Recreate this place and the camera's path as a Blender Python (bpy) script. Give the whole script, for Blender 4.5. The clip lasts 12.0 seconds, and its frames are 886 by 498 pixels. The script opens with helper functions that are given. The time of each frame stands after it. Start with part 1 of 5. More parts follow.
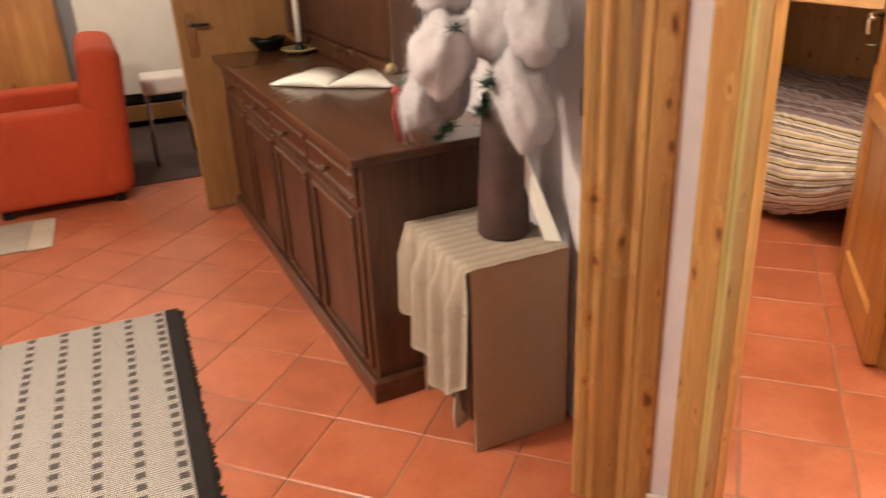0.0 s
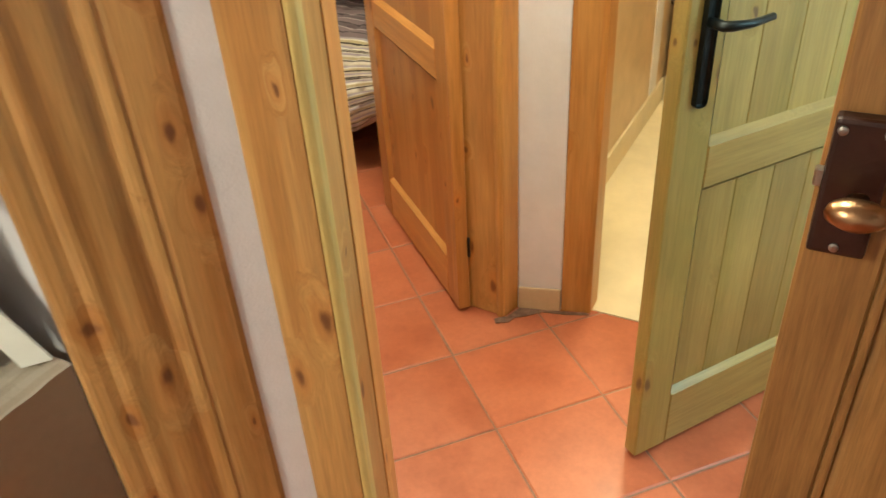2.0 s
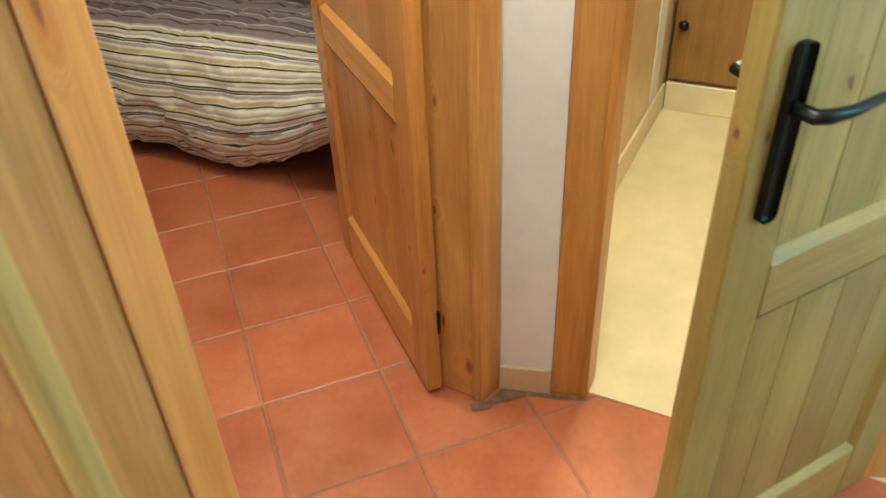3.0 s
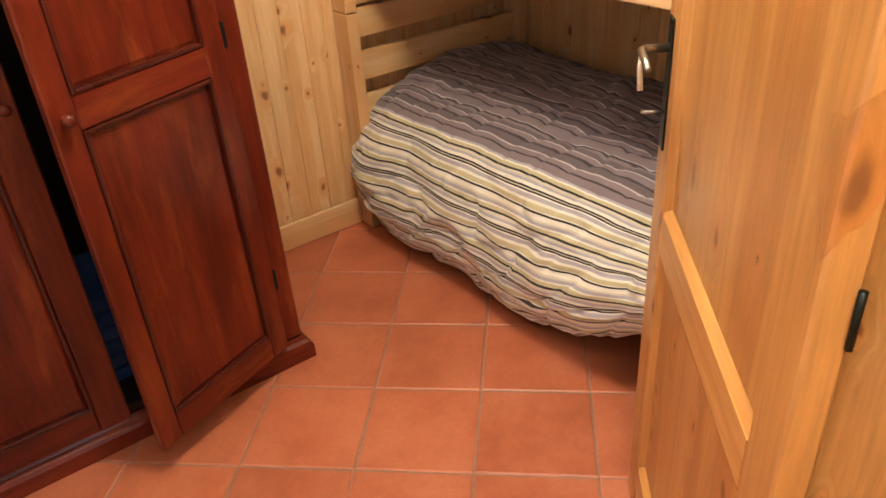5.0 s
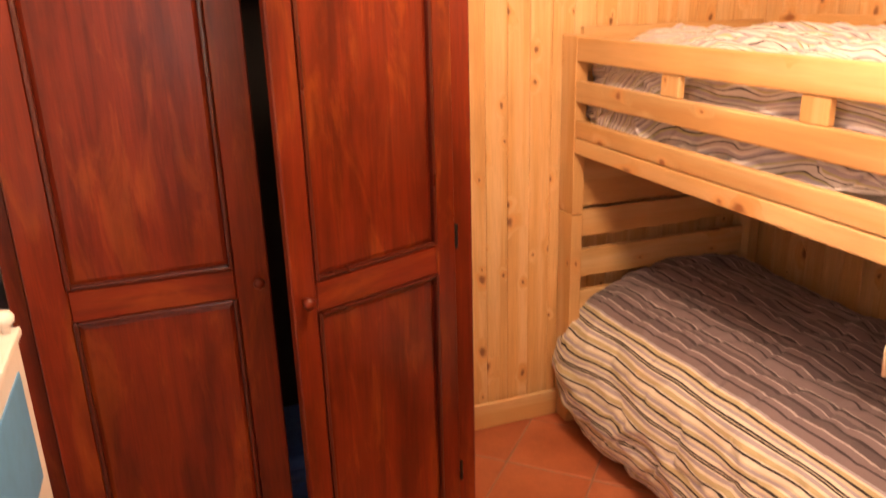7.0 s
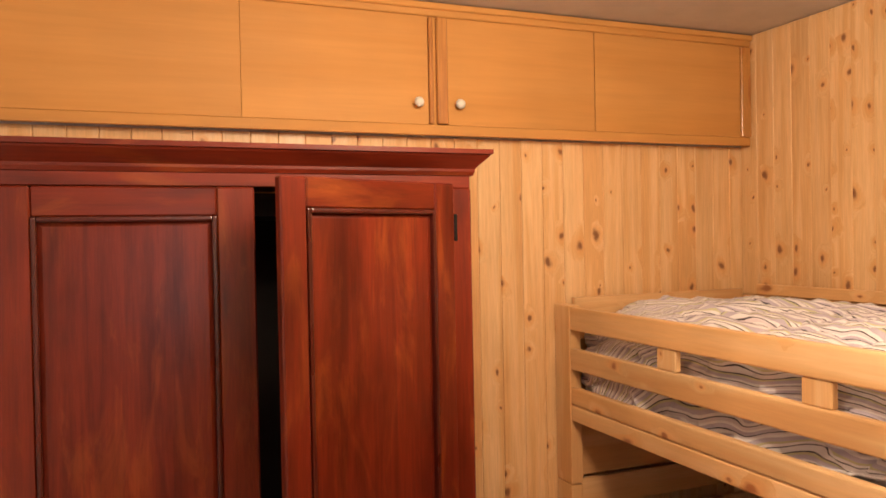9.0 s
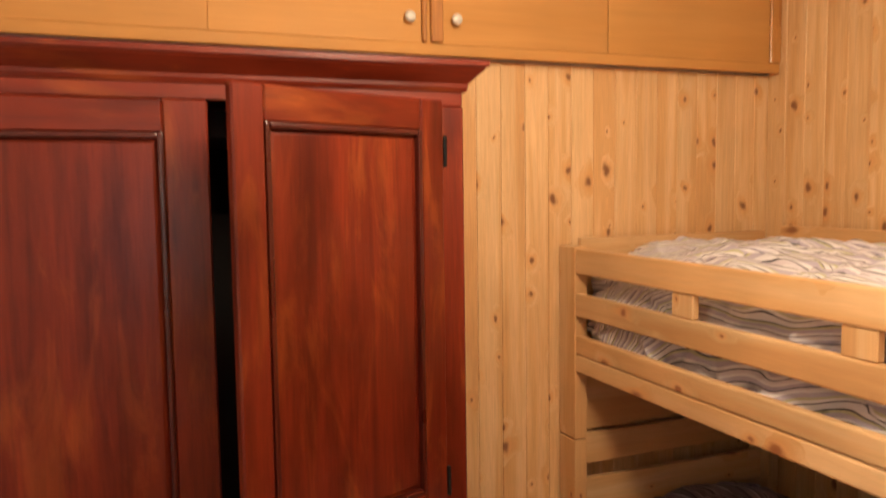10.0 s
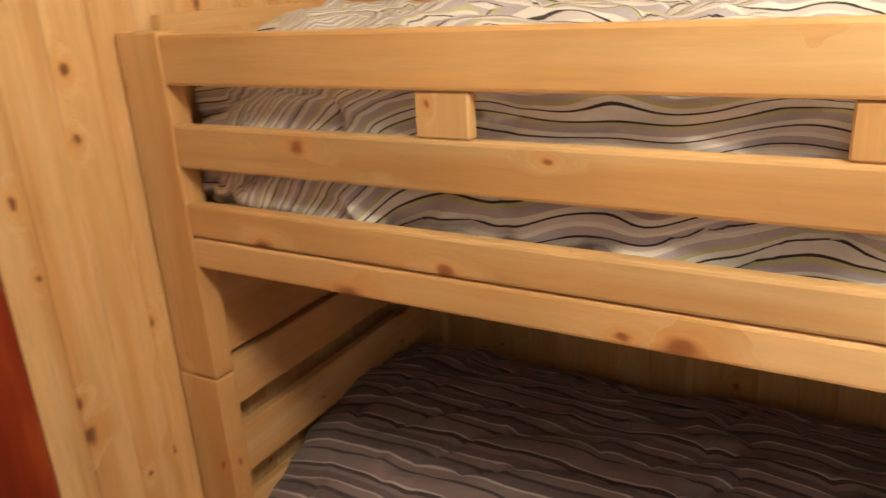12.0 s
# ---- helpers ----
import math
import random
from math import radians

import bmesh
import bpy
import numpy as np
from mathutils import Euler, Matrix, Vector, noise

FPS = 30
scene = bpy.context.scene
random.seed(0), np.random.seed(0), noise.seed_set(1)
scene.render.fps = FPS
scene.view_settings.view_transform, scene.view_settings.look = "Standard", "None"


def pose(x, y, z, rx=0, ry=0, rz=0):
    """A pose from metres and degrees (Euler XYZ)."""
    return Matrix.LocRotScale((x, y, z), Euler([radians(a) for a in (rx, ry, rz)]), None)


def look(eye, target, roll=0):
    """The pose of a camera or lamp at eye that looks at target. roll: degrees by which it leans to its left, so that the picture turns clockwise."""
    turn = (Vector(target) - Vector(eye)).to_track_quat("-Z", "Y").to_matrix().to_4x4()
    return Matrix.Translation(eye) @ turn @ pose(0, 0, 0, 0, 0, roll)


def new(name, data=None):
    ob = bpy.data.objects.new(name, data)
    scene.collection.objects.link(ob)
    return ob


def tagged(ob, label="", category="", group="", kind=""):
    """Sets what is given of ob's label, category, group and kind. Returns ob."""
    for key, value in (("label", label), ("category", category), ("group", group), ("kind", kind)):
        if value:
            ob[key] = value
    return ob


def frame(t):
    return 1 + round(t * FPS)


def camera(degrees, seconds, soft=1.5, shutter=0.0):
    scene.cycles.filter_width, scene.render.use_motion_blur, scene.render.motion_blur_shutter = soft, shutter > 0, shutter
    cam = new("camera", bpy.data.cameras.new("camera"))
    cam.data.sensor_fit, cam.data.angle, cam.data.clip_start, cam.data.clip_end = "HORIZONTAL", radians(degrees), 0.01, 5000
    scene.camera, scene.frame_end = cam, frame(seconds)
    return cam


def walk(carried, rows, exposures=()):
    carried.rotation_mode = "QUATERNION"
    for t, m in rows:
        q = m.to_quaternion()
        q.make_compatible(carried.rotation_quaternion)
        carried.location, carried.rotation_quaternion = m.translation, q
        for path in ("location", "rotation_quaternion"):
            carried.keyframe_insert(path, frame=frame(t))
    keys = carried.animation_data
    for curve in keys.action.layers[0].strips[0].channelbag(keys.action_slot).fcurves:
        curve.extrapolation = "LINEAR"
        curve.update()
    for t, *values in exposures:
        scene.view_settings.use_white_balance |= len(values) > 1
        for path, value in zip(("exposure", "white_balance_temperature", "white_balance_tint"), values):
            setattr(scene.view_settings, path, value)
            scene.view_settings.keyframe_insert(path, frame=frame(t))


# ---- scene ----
cam = camera(60.6, 12.0, shutter=0.3)
PATH = [
    (0, (0.505, 0.037, 1.619), (1.183, 1.737, 0.812), -2.8),
    (0.5, (0.727, 0.219, 1.587), (1.685, 1.762, 0.75), -3.8),
    (1, (0.914, 0.401, 1.574), (2.071, 1.754, 0.663), -3.5),
    (1.5, (0.975, 0.577, 1.563), (2.322, 1.685, 0.583), -3.4),
    (2, (1.053, 0.752, 1.558), (2.522, 1.561, 0.469), -3.6),
    (2.5, (1.271, 0.842, 1.524), (2.755, 1.541, 0.38), -2.9),
    (2.7, (1.398, 0.884, 1.527), (2.865, 1.593, 0.367), -2.6),
    (4.3, (2.015, 1.327, 1.568), (3.282, 2.484, 0.541), -4.9),
    (4.5, (2.109, 1.364, 1.565), (3.269, 2.637, 0.549), -4.7),
    (5, (2.2, 1.406, 1.596), (3.187, 2.807, 0.563), -4.2),
    (5.5, (2.209, 1.439, 1.61), (3.154, 2.862, 0.569), -2.9),
    (6, (2.247, 1.417, 1.626), (3.087, 2.93, 0.624), -0.8),
    (6.5, (2.245, 1.406, 1.662), (2.883, 3.076, 0.766), -1.3),
    (7, (2.209, 1.455, 1.733), (2.842, 3.241, 1.091), -1.6),
    (7.5, (2.153, 1.486, 1.757), (2.857, 3.304, 1.311), -0.2),
    (7.7, (2.156, 1.478, 1.771), (2.871, 3.306, 1.386), -0.6),
    (9.3, (2.142, 1.506, 1.841), (2.89, 3.361, 1.851), -1.1),
    (9.5, (2.154, 1.531, 1.845), (2.904, 3.385, 1.863), -1.1),
    (10, (2.279, 1.707, 1.778), (2.998, 3.567, 1.618), -0.8),
    (10.5, (2.46, 1.988, 1.727), (3.191, 3.805, 1.323), -1.3),
    (11, (2.525, 2.299, 1.687), (3.562, 3.934, 1.185), -1.1),
    (11.5, (2.594, 2.603, 1.644), (3.945, 3.955, 1.055), -1.8),
    (12, (2.706, 2.84, 1.629), (4.322, 3.81, 0.96), -3.5),
]
EXPOSURE = [(0, 0.05, 6450, 9), (1.0, 0.0, 6400, 9), (1.5, -0.1, 6200, 4), (2.0, -0.08, 5700, -12), (2.5, -0.13, 5000, -19), (4.5, 0.1, 5750, -6), (5.0, 0.36, 5500, -1), (5.5, 0.44, 5650, 1), (6.0, 0.46, 6000, 1), (6.5, 0.46, 6700, 12), (7.0, 0.36, 8000, 31), (7.5, 0.22, 8400, 39), (9.5, -0.38, 6500, 15), (11, -0.15, 6700, 14), (11.5, -0.12, 6600, 10), (12, -0.2, 5950, -3)]
walk(cam, [(t, look(eye, target, roll)) for t, eye, target, roll in PATH], EXPOSURE)

# ---- world and lamps ----
world = bpy.data.worlds.new("world")
scene.world = world
world.use_nodes = True
world.node_tree.nodes["Background"].inputs[0].default_value = (0.55, 0.62, 0.7, 1)
world.node_tree.nodes["Background"].inputs[1].default_value = 0.05


def lamp(name, kind, place, power, colour, size=0.1, aim=None, size_y=None):
    data = bpy.data.lights.new(name, kind)
    data.energy, data.color = power, colour
    if kind == "AREA":
        data.size = size
        if size_y:
            data.shape, data.size_y = "RECTANGLE", size_y
    else:
        data.shadow_soft_size = size
    ob = new(name, data)
    ob.matrix_world = look(place, aim) if aim else Matrix.Translation(place)
    return ob


WARM, COOL = (1.0, 0.72, 0.42), (0.72, 1.0, 0.86)
lamp("bedroom_ceiling_lamp", "POINT", (2.90, 2.50, 2.45), 92, (1.0, 0.79, 0.54), 0.18)
lamp("bathroom_ceiling_lamp", "POINT", (3.65, 1.30, 2.05), 95, (1.0, 0.78, 0.48), 0.12)
lamp("living_ceiling_lamp", "POINT", (-0.42, 2.15, 2.45), 200, (1.0, 0.80, 0.62), 0.16)
lamp("hall_ceiling_lamp", "POINT", (2.30, 1.20, 2.42), 70, (1.0, 0.80, 0.60), 0.12)
# added fill without a known source, brightens the room beyond
lamp("far_room_fill", "POINT", (0.1, 6.35, 2.45), 52, (1.0, 0.84, 0.66), 0.14)
lamp("hall_window_light", "AREA", (2.7, -0.62, 1.65), 18, (0.72, 0.94, 1.0), 0.6, (2.6, 1.0, 1.0), 0.9)

# ---- materials ----


def material(name):
    m = bpy.data.materials.new(name)
    m.use_nodes = True
    return m, m.node_tree.nodes, m.node_tree.links, m.node_tree.nodes["Principled BSDF"]


def node(nodes, kind, **values):
    n = nodes.new(kind)
    for key, value in values.items():
        n.inputs[key].default_value = value
    return n


def ramp(nodes, stops, mode="LINEAR"):
    n = nodes.new("ShaderNodeValToRGB")
    n.color_ramp.interpolation = mode
    el = n.color_ramp.elements
    while len(el) < len(stops):
        el.new(0.5)
    for e, (p, c) in zip(el, stops):
        e.position, e.color = p, (*c, 1)
    return n


def mix(nodes, links, fac, a, b, blend="MIX"):
    n = nodes.new("ShaderNodeMix")
    n.data_type, n.blend_type = "RGBA", blend
    for socket, value in ((n.inputs[0], fac), (n.inputs[6], a), (n.inputs[7], b)):
        if isinstance(value, bpy.types.NodeSocket):
            links.new(value, socket)
        else:
            socket.default_value = value if isinstance(value, (int, float)) else (*value, 1)
    return n.outputs[2]


def coords(nodes, links, scale, shift=True):
    """Object coordinates, shifted by chance for each object, then stretched."""
    tc = nodes.new("ShaderNodeTexCoord")
    out = tc.outputs["Object"]
    if shift:
        info = nodes.new("ShaderNodeObjectInfo")
        mul = nodes.new("ShaderNodeMath")
        mul.operation = "MULTIPLY"
        mul.inputs[1].default_value = 37.0
        links.new(info.outputs["Random"], mul.inputs[0])
        add = nodes.new("ShaderNodeVectorMath")
        add.operation = "ADD"
        links.new(out, add.inputs[0])
        links.new(mul.outputs[0], add.inputs[1])
        out = add.outputs[0]
    stretch = nodes.new("ShaderNodeVectorMath")
    stretch.operation = "MULTIPLY"
    stretch.inputs[1].default_value = scale
    links.new(out, stretch.inputs[0])
    return out, stretch.outputs[0]


def math_node(nodes, links, op, *values):
    n = nodes.new("ShaderNodeMath")
    n.operation = op
    for socket, value in zip(n.inputs, values):
        if isinstance(value, bpy.types.NodeSocket):
            links.new(value, socket)
        else:
            socket.default_value = value
    return n.outputs[0]


def knot_field(nodes, links, raw, axis, spread, share, seed):
    """Distance to the nearest knot in units of that knot's size, in the plane of the board's face; large where a cell has no knot."""
    split = nodes.new("ShaderNodeSeparateXYZ")
    links.new(raw, split.inputs[0])
    across = [k for k in range(3) if k != axis]
    side = math_node(nodes, links, "ADD", split.outputs[across[0]], split.outputs[across[1]])
    flat = nodes.new("ShaderNodeCombineXYZ")
    links.new(math_node(nodes, links, "MULTIPLY_ADD", side, spread[0], seed), flat.inputs[0])
    links.new(math_node(nodes, links, "MULTIPLY_ADD", split.outputs[axis], spread[1], seed * 1.7), flat.inputs[1])
    warp = node(nodes, "ShaderNodeTexNoise", Scale=1.3, Detail=3.0)
    links.new(flat.outputs[0], warp.inputs["Vector"])
    bent = mix(nodes, links, 0.55, flat.outputs[0], warp.outputs["Color"], "ADD")
    vor = node(nodes, "ShaderNodeTexVoronoi", Scale=1.0)
    vor.voronoi_dimensions = "2D"
    links.new(bent, vor.inputs["Vector"])
    sep = nodes.new("ShaderNodeSeparateColor")
    links.new(vor.outputs["Color"], sep.inputs[0])
    few = math_node(nodes, links, "LESS_THAN", sep.outputs[0], share)
    big = math_node(nodes, links, "MULTIPLY_ADD", math_node(nodes, links, "POWER", sep.outputs[1], 2.0), 0.85, 0.32)
    return math_node(nodes, links, "ADD", math_node(nodes, links, "DIVIDE", vor.outputs["Distance"], big), math_node(nodes, links, "MULTIPLY", math_node(nodes, links, "SUBTRACT", 1.0, few), 9.0))


def wood(name, light, dark, axis=2, knots=0.5, knot_colour=(0.10, 0.035, 0.012), rough=0.42, bands=22.0, coat=0.0, contrast=0.75, bump=0.06, tint=0.25, knot_size=0.15, wear=None, gloss=0.5, heart=None, coat_rough=0.16, spread=(11.0, 5.5)):
    m, nodes, links, bsdf = material(name)
    scale = [1.0, 1.0, 1.0]
    scale[axis] = 0.055
    raw, stretched = coords(nodes, links, scale)
    knot = None
    if knots > 0:
        knot = knot_field(nodes, links, raw, axis, spread, knots, 0.0)
        # the grain bends round each knot
        bend = ramp(nodes, [(0.0, (0.075, 0.075, 0.075)), (knot_size * 1.4, (0.04, 0.04, 0.04)), (min(0.98, knot_size * 5.5), (0, 0, 0))], "EASE")
        links.new(knot, bend.inputs[0])
        stretched = mix(nodes, links, 1.0, stretched, bend.outputs[0], "ADD")
    n1 = node(nodes, "ShaderNodeTexNoise", Scale=bands, Detail=4.0, Roughness=0.6, Distortion=0.6)
    links.new(stretched, n1.inputs["Vector"])
    n2 = node(nodes, "ShaderNodeTexNoise", Scale=bands * 6, Detail=3.0, Roughness=0.7)
    links.new(stretched, n2.inputs["Vector"])
    r1 = ramp(nodes, [(0.32, light), (0.5, [l + (d - l) * 0.45 for l, d in zip(light, dark)]), (0.68, dark)])
    links.new(n1.outputs["Fac"], r1.inputs[0])
    col = r1.outputs[0]
    if heart:
        # darker heartwood along one side of a board
        nh = node(nodes, "ShaderNodeTexNoise", Scale=bands * 0.45, Detail=2.0, Distortion=0.3)
        links.new(stretched, nh.inputs["Vector"])
        rh = ramp(nodes, [(0.47, (0, 0, 0)), (0.58, (0.8, 0.8, 0.8))], "EASE")
        links.new(nh.outputs["Fac"], rh.inputs[0])
        col = mix(nodes, links, rh.outputs[0], col, heart)
    r2 = ramp(nodes, [(0.35, (1, 1, 1)), (0.72, [1 - 0.4 * contrast] * 3)])
    links.new(n2.outputs["Fac"], r2.inputs[0])
    col = mix(nodes, links, 0.8, col, r2.outputs[0], "MULTIPLY")
    # patches of stain, some tens of centimetres wide
    n3 = node(nodes, "ShaderNodeTexNoise", Scale=2.6, Detail=2.0)
    links.new(raw, n3.inputs["Vector"])
    r3 = ramp(nodes, [(0.2, [1 - tint] * 3), (0.8, (1, 1, 1))], "EASE")
    links.new(n3.outputs["Fac"], r3.inputs[0])
    col = mix(nodes, links, 1.0, col, r3.outputs[0], "MULTIPLY")
    info = nodes.new("ShaderNodeObjectInfo")
    r4 = ramp(nodes, [(0.0, [1 - tint * 0.7, 1 - tint * 0.85, 1 - tint]), (1.0, (1, 1, 1))])
    links.new(info.outputs["Random"], r4.inputs[0])
    col = mix(nodes, links, 1.0, col, r4.outputs[0], "MULTIPLY")
    if wear:
        # paler, thin-stained patches and short streaks along the grain
        scale[axis] = 0.22
        _, long = coords(nodes, links, scale)
        n4 = node(nodes, "ShaderNodeTexNoise", Scale=13.0, Detail=6.0, Roughness=0.62, Distortion=0.7)
        links.new(long, n4.inputs["Vector"])
        r5 = ramp(nodes, [(0.50, (0, 0, 0)), (0.66, (0.3, 0.3, 0.3)), (0.80, (0.8, 0.8, 0.8))], "EASE")
        links.new(n4.outputs["Fac"], r5.inputs[0])
        col = mix(nodes, links, r5.outputs[0], col, wear)
        n5 = node(nodes, "ShaderNodeTexNoise", Scale=7.0, Detail=4.0, Roughness=0.6)
        links.new(long, n5.inputs["Vector"])
        r6 = ramp(nodes, [(0.32, (0.62, 0.55, 0.55)), (0.52, (1, 1, 1))], "EASE")
        links.new(n5.outputs["Fac"], r6.inputs[0])
        col = mix(nodes, links, 1.0, col, r6.outputs[0], "MULTIPLY")
    if knot:
        halo = ramp(nodes, [(0.0, (0.75, 0.75, 0.75)), (knot_size * 1.1, (0.45, 0.45, 0.45)), (knot_size * 3.2, (0, 0, 0))], "EASE")
        links.new(knot, halo.inputs[0])
        warm = [c * k for c, k in zip(dark, (0.86, 0.68, 0.5))]
        col = mix(nodes, links, halo.outputs[0], col, warm)
        core = ramp(nodes, [(0.0, (0.9, 0.9, 0.9)), (knot_size * 0.55, (0.8, 0.8, 0.8)), (knot_size * 0.95, (0.25, 0.25, 0.25)), (knot_size * 1.3, (0, 0, 0))])
        links.new(knot, core.inputs[0])
        col = mix(nodes, links, core.outputs[0], col, knot_colour)
    links.new(col, bsdf.inputs["Base Color"])
    rr = ramp(nodes, [(0.15, [rough - 0.06] * 3), (0.85, [rough + 0.12] * 3)], "EASE")
    links.new(n3.outputs["Fac"], rr.inputs[0])
    links.new(rr.outputs[0], bsdf.inputs["Roughness"])
    bsdf.inputs["Specular IOR Level"].default_value = gloss
    bsdf.inputs["Coat Weight"].default_value = coat
    bsdf.inputs["Coat Roughness"].default_value = coat_rough
    b = node(nodes, "ShaderNodeBump", Strength=bump * 3, Distance=0.002)
    links.new(n2.outputs["Fac"], b.inputs["Height"])
    links.new(b.outputs[0], bsdf.inputs["Normal"])
    return m


def plain(name, colour, rough=0.6, grain=30.0, amount=0.12, metal=0.0, bump=0.1, coat=0.0, fine=220.0, patch=2.0):
    m, nodes, links, bsdf = material(name)
    raw, _ = coords(nodes, links, (1, 1, 1))
    n1 = node(nodes, "ShaderNodeTexNoise", Scale=grain, Detail=5.0, Roughness=0.65)
    links.new(raw, n1.inputs["Vector"])
    n2 = node(nodes, "ShaderNodeTexNoise", Scale=patch, Detail=3.0)
    links.new(raw, n2.inputs["Vector"])
    n3 = node(nodes, "ShaderNodeTexNoise", Scale=fine, Detail=2.0)
    links.new(raw, n3.inputs["Vector"])
    lo = [c * (1 - amount) for c in colour]
    hi = [min(1.0, c * (1 + amount * 0.6)) for c in colour]
    r = ramp(nodes, [(0.3, lo), (0.7, hi)])
    links.new(n1.outputs["Fac"], r.inputs[0])
    r2 = ramp(nodes, [(0.35, [1 - amount] * 3), (0.65, (1, 1, 1))])
    links.new(n2.outputs["Fac"], r2.inputs[0])
    links.new(mix(nodes, links, 1.0, r.outputs[0], r2.outputs[0], "MULTIPLY"), bsdf.inputs["Base Color"])
    bsdf.inputs["Roughness"].default_value = rough
    bsdf.inputs["Metallic"].default_value = metal
    bsdf.inputs["Coat Weight"].default_value = coat
    bsdf.inputs["Coat Roughness"].default_value = 0.2
    b = node(nodes, "ShaderNodeBump", Strength=bump, Distance=0.003)
    links.new(n3.outputs["Fac"], b.inputs["Height"])
    links.new(b.outputs[0], bsdf.inputs["Normal"])
    return m


def terracotta():
    m, nodes, links, bsdf = material("terracotta")
    raw, _ = coords(nodes, links, (1, 1, 1))
    n1 = node(nodes, "ShaderNodeTexNoise", Scale=5.0, Detail=4.0, Roughness=0.6)
    links.new(raw, n1.inputs["Vector"])
    n2 = node(nodes, "ShaderNodeTexNoise", Scale=60.0, Detail=5.0, Roughness=0.7)
    links.new(raw, n2.inputs["Vector"])
    r = ramp(nodes, [(0.28, (0.40, 0.112, 0.050)), (0.5, (0.50, 0.150, 0.068)), (0.72, (0.58, 0.195, 0.095))])
    links.new(n1.outputs["Fac"], r.inputs[0])
    r2 = ramp(nodes, [(0.3, (0.86, 0.86, 0.86)), (0.7, (1, 1, 1))])
    links.new(n2.outputs["Fac"], r2.inputs[0])
    info = nodes.new("ShaderNodeObjectInfo")
    r3 = ramp(nodes, [(0.0, (0.86, 0.84, 0.84)), (1.0, (1.0, 1.0, 1.0))])
    links.new(info.outputs["Random"], r3.inputs[0])
    col = mix(nodes, links, 1.0, r.outputs[0], r2.outputs[0], "MULTIPLY")
    col = mix(nodes, links, 1.0, col, r3.outputs[0], "MULTIPLY")
    links.new(col, bsdf.inputs["Base Color"])
    rr = ramp(nodes, [(0.3, (0.33, 0.33, 0.33)), (0.7, (0.5, 0.5, 0.5))])
    links.new(n1.outputs["Fac"], rr.inputs[0])
    links.new(rr.outputs[0], bsdf.inputs["Roughness"])
    b = node(nodes, "ShaderNodeBump", Strength=0.25, Distance=0.003)
    links.new(n1.outputs["Fac"], b.inputs["Height"])
    links.new(b.outputs[0], bsdf.inputs["Normal"])
    return m


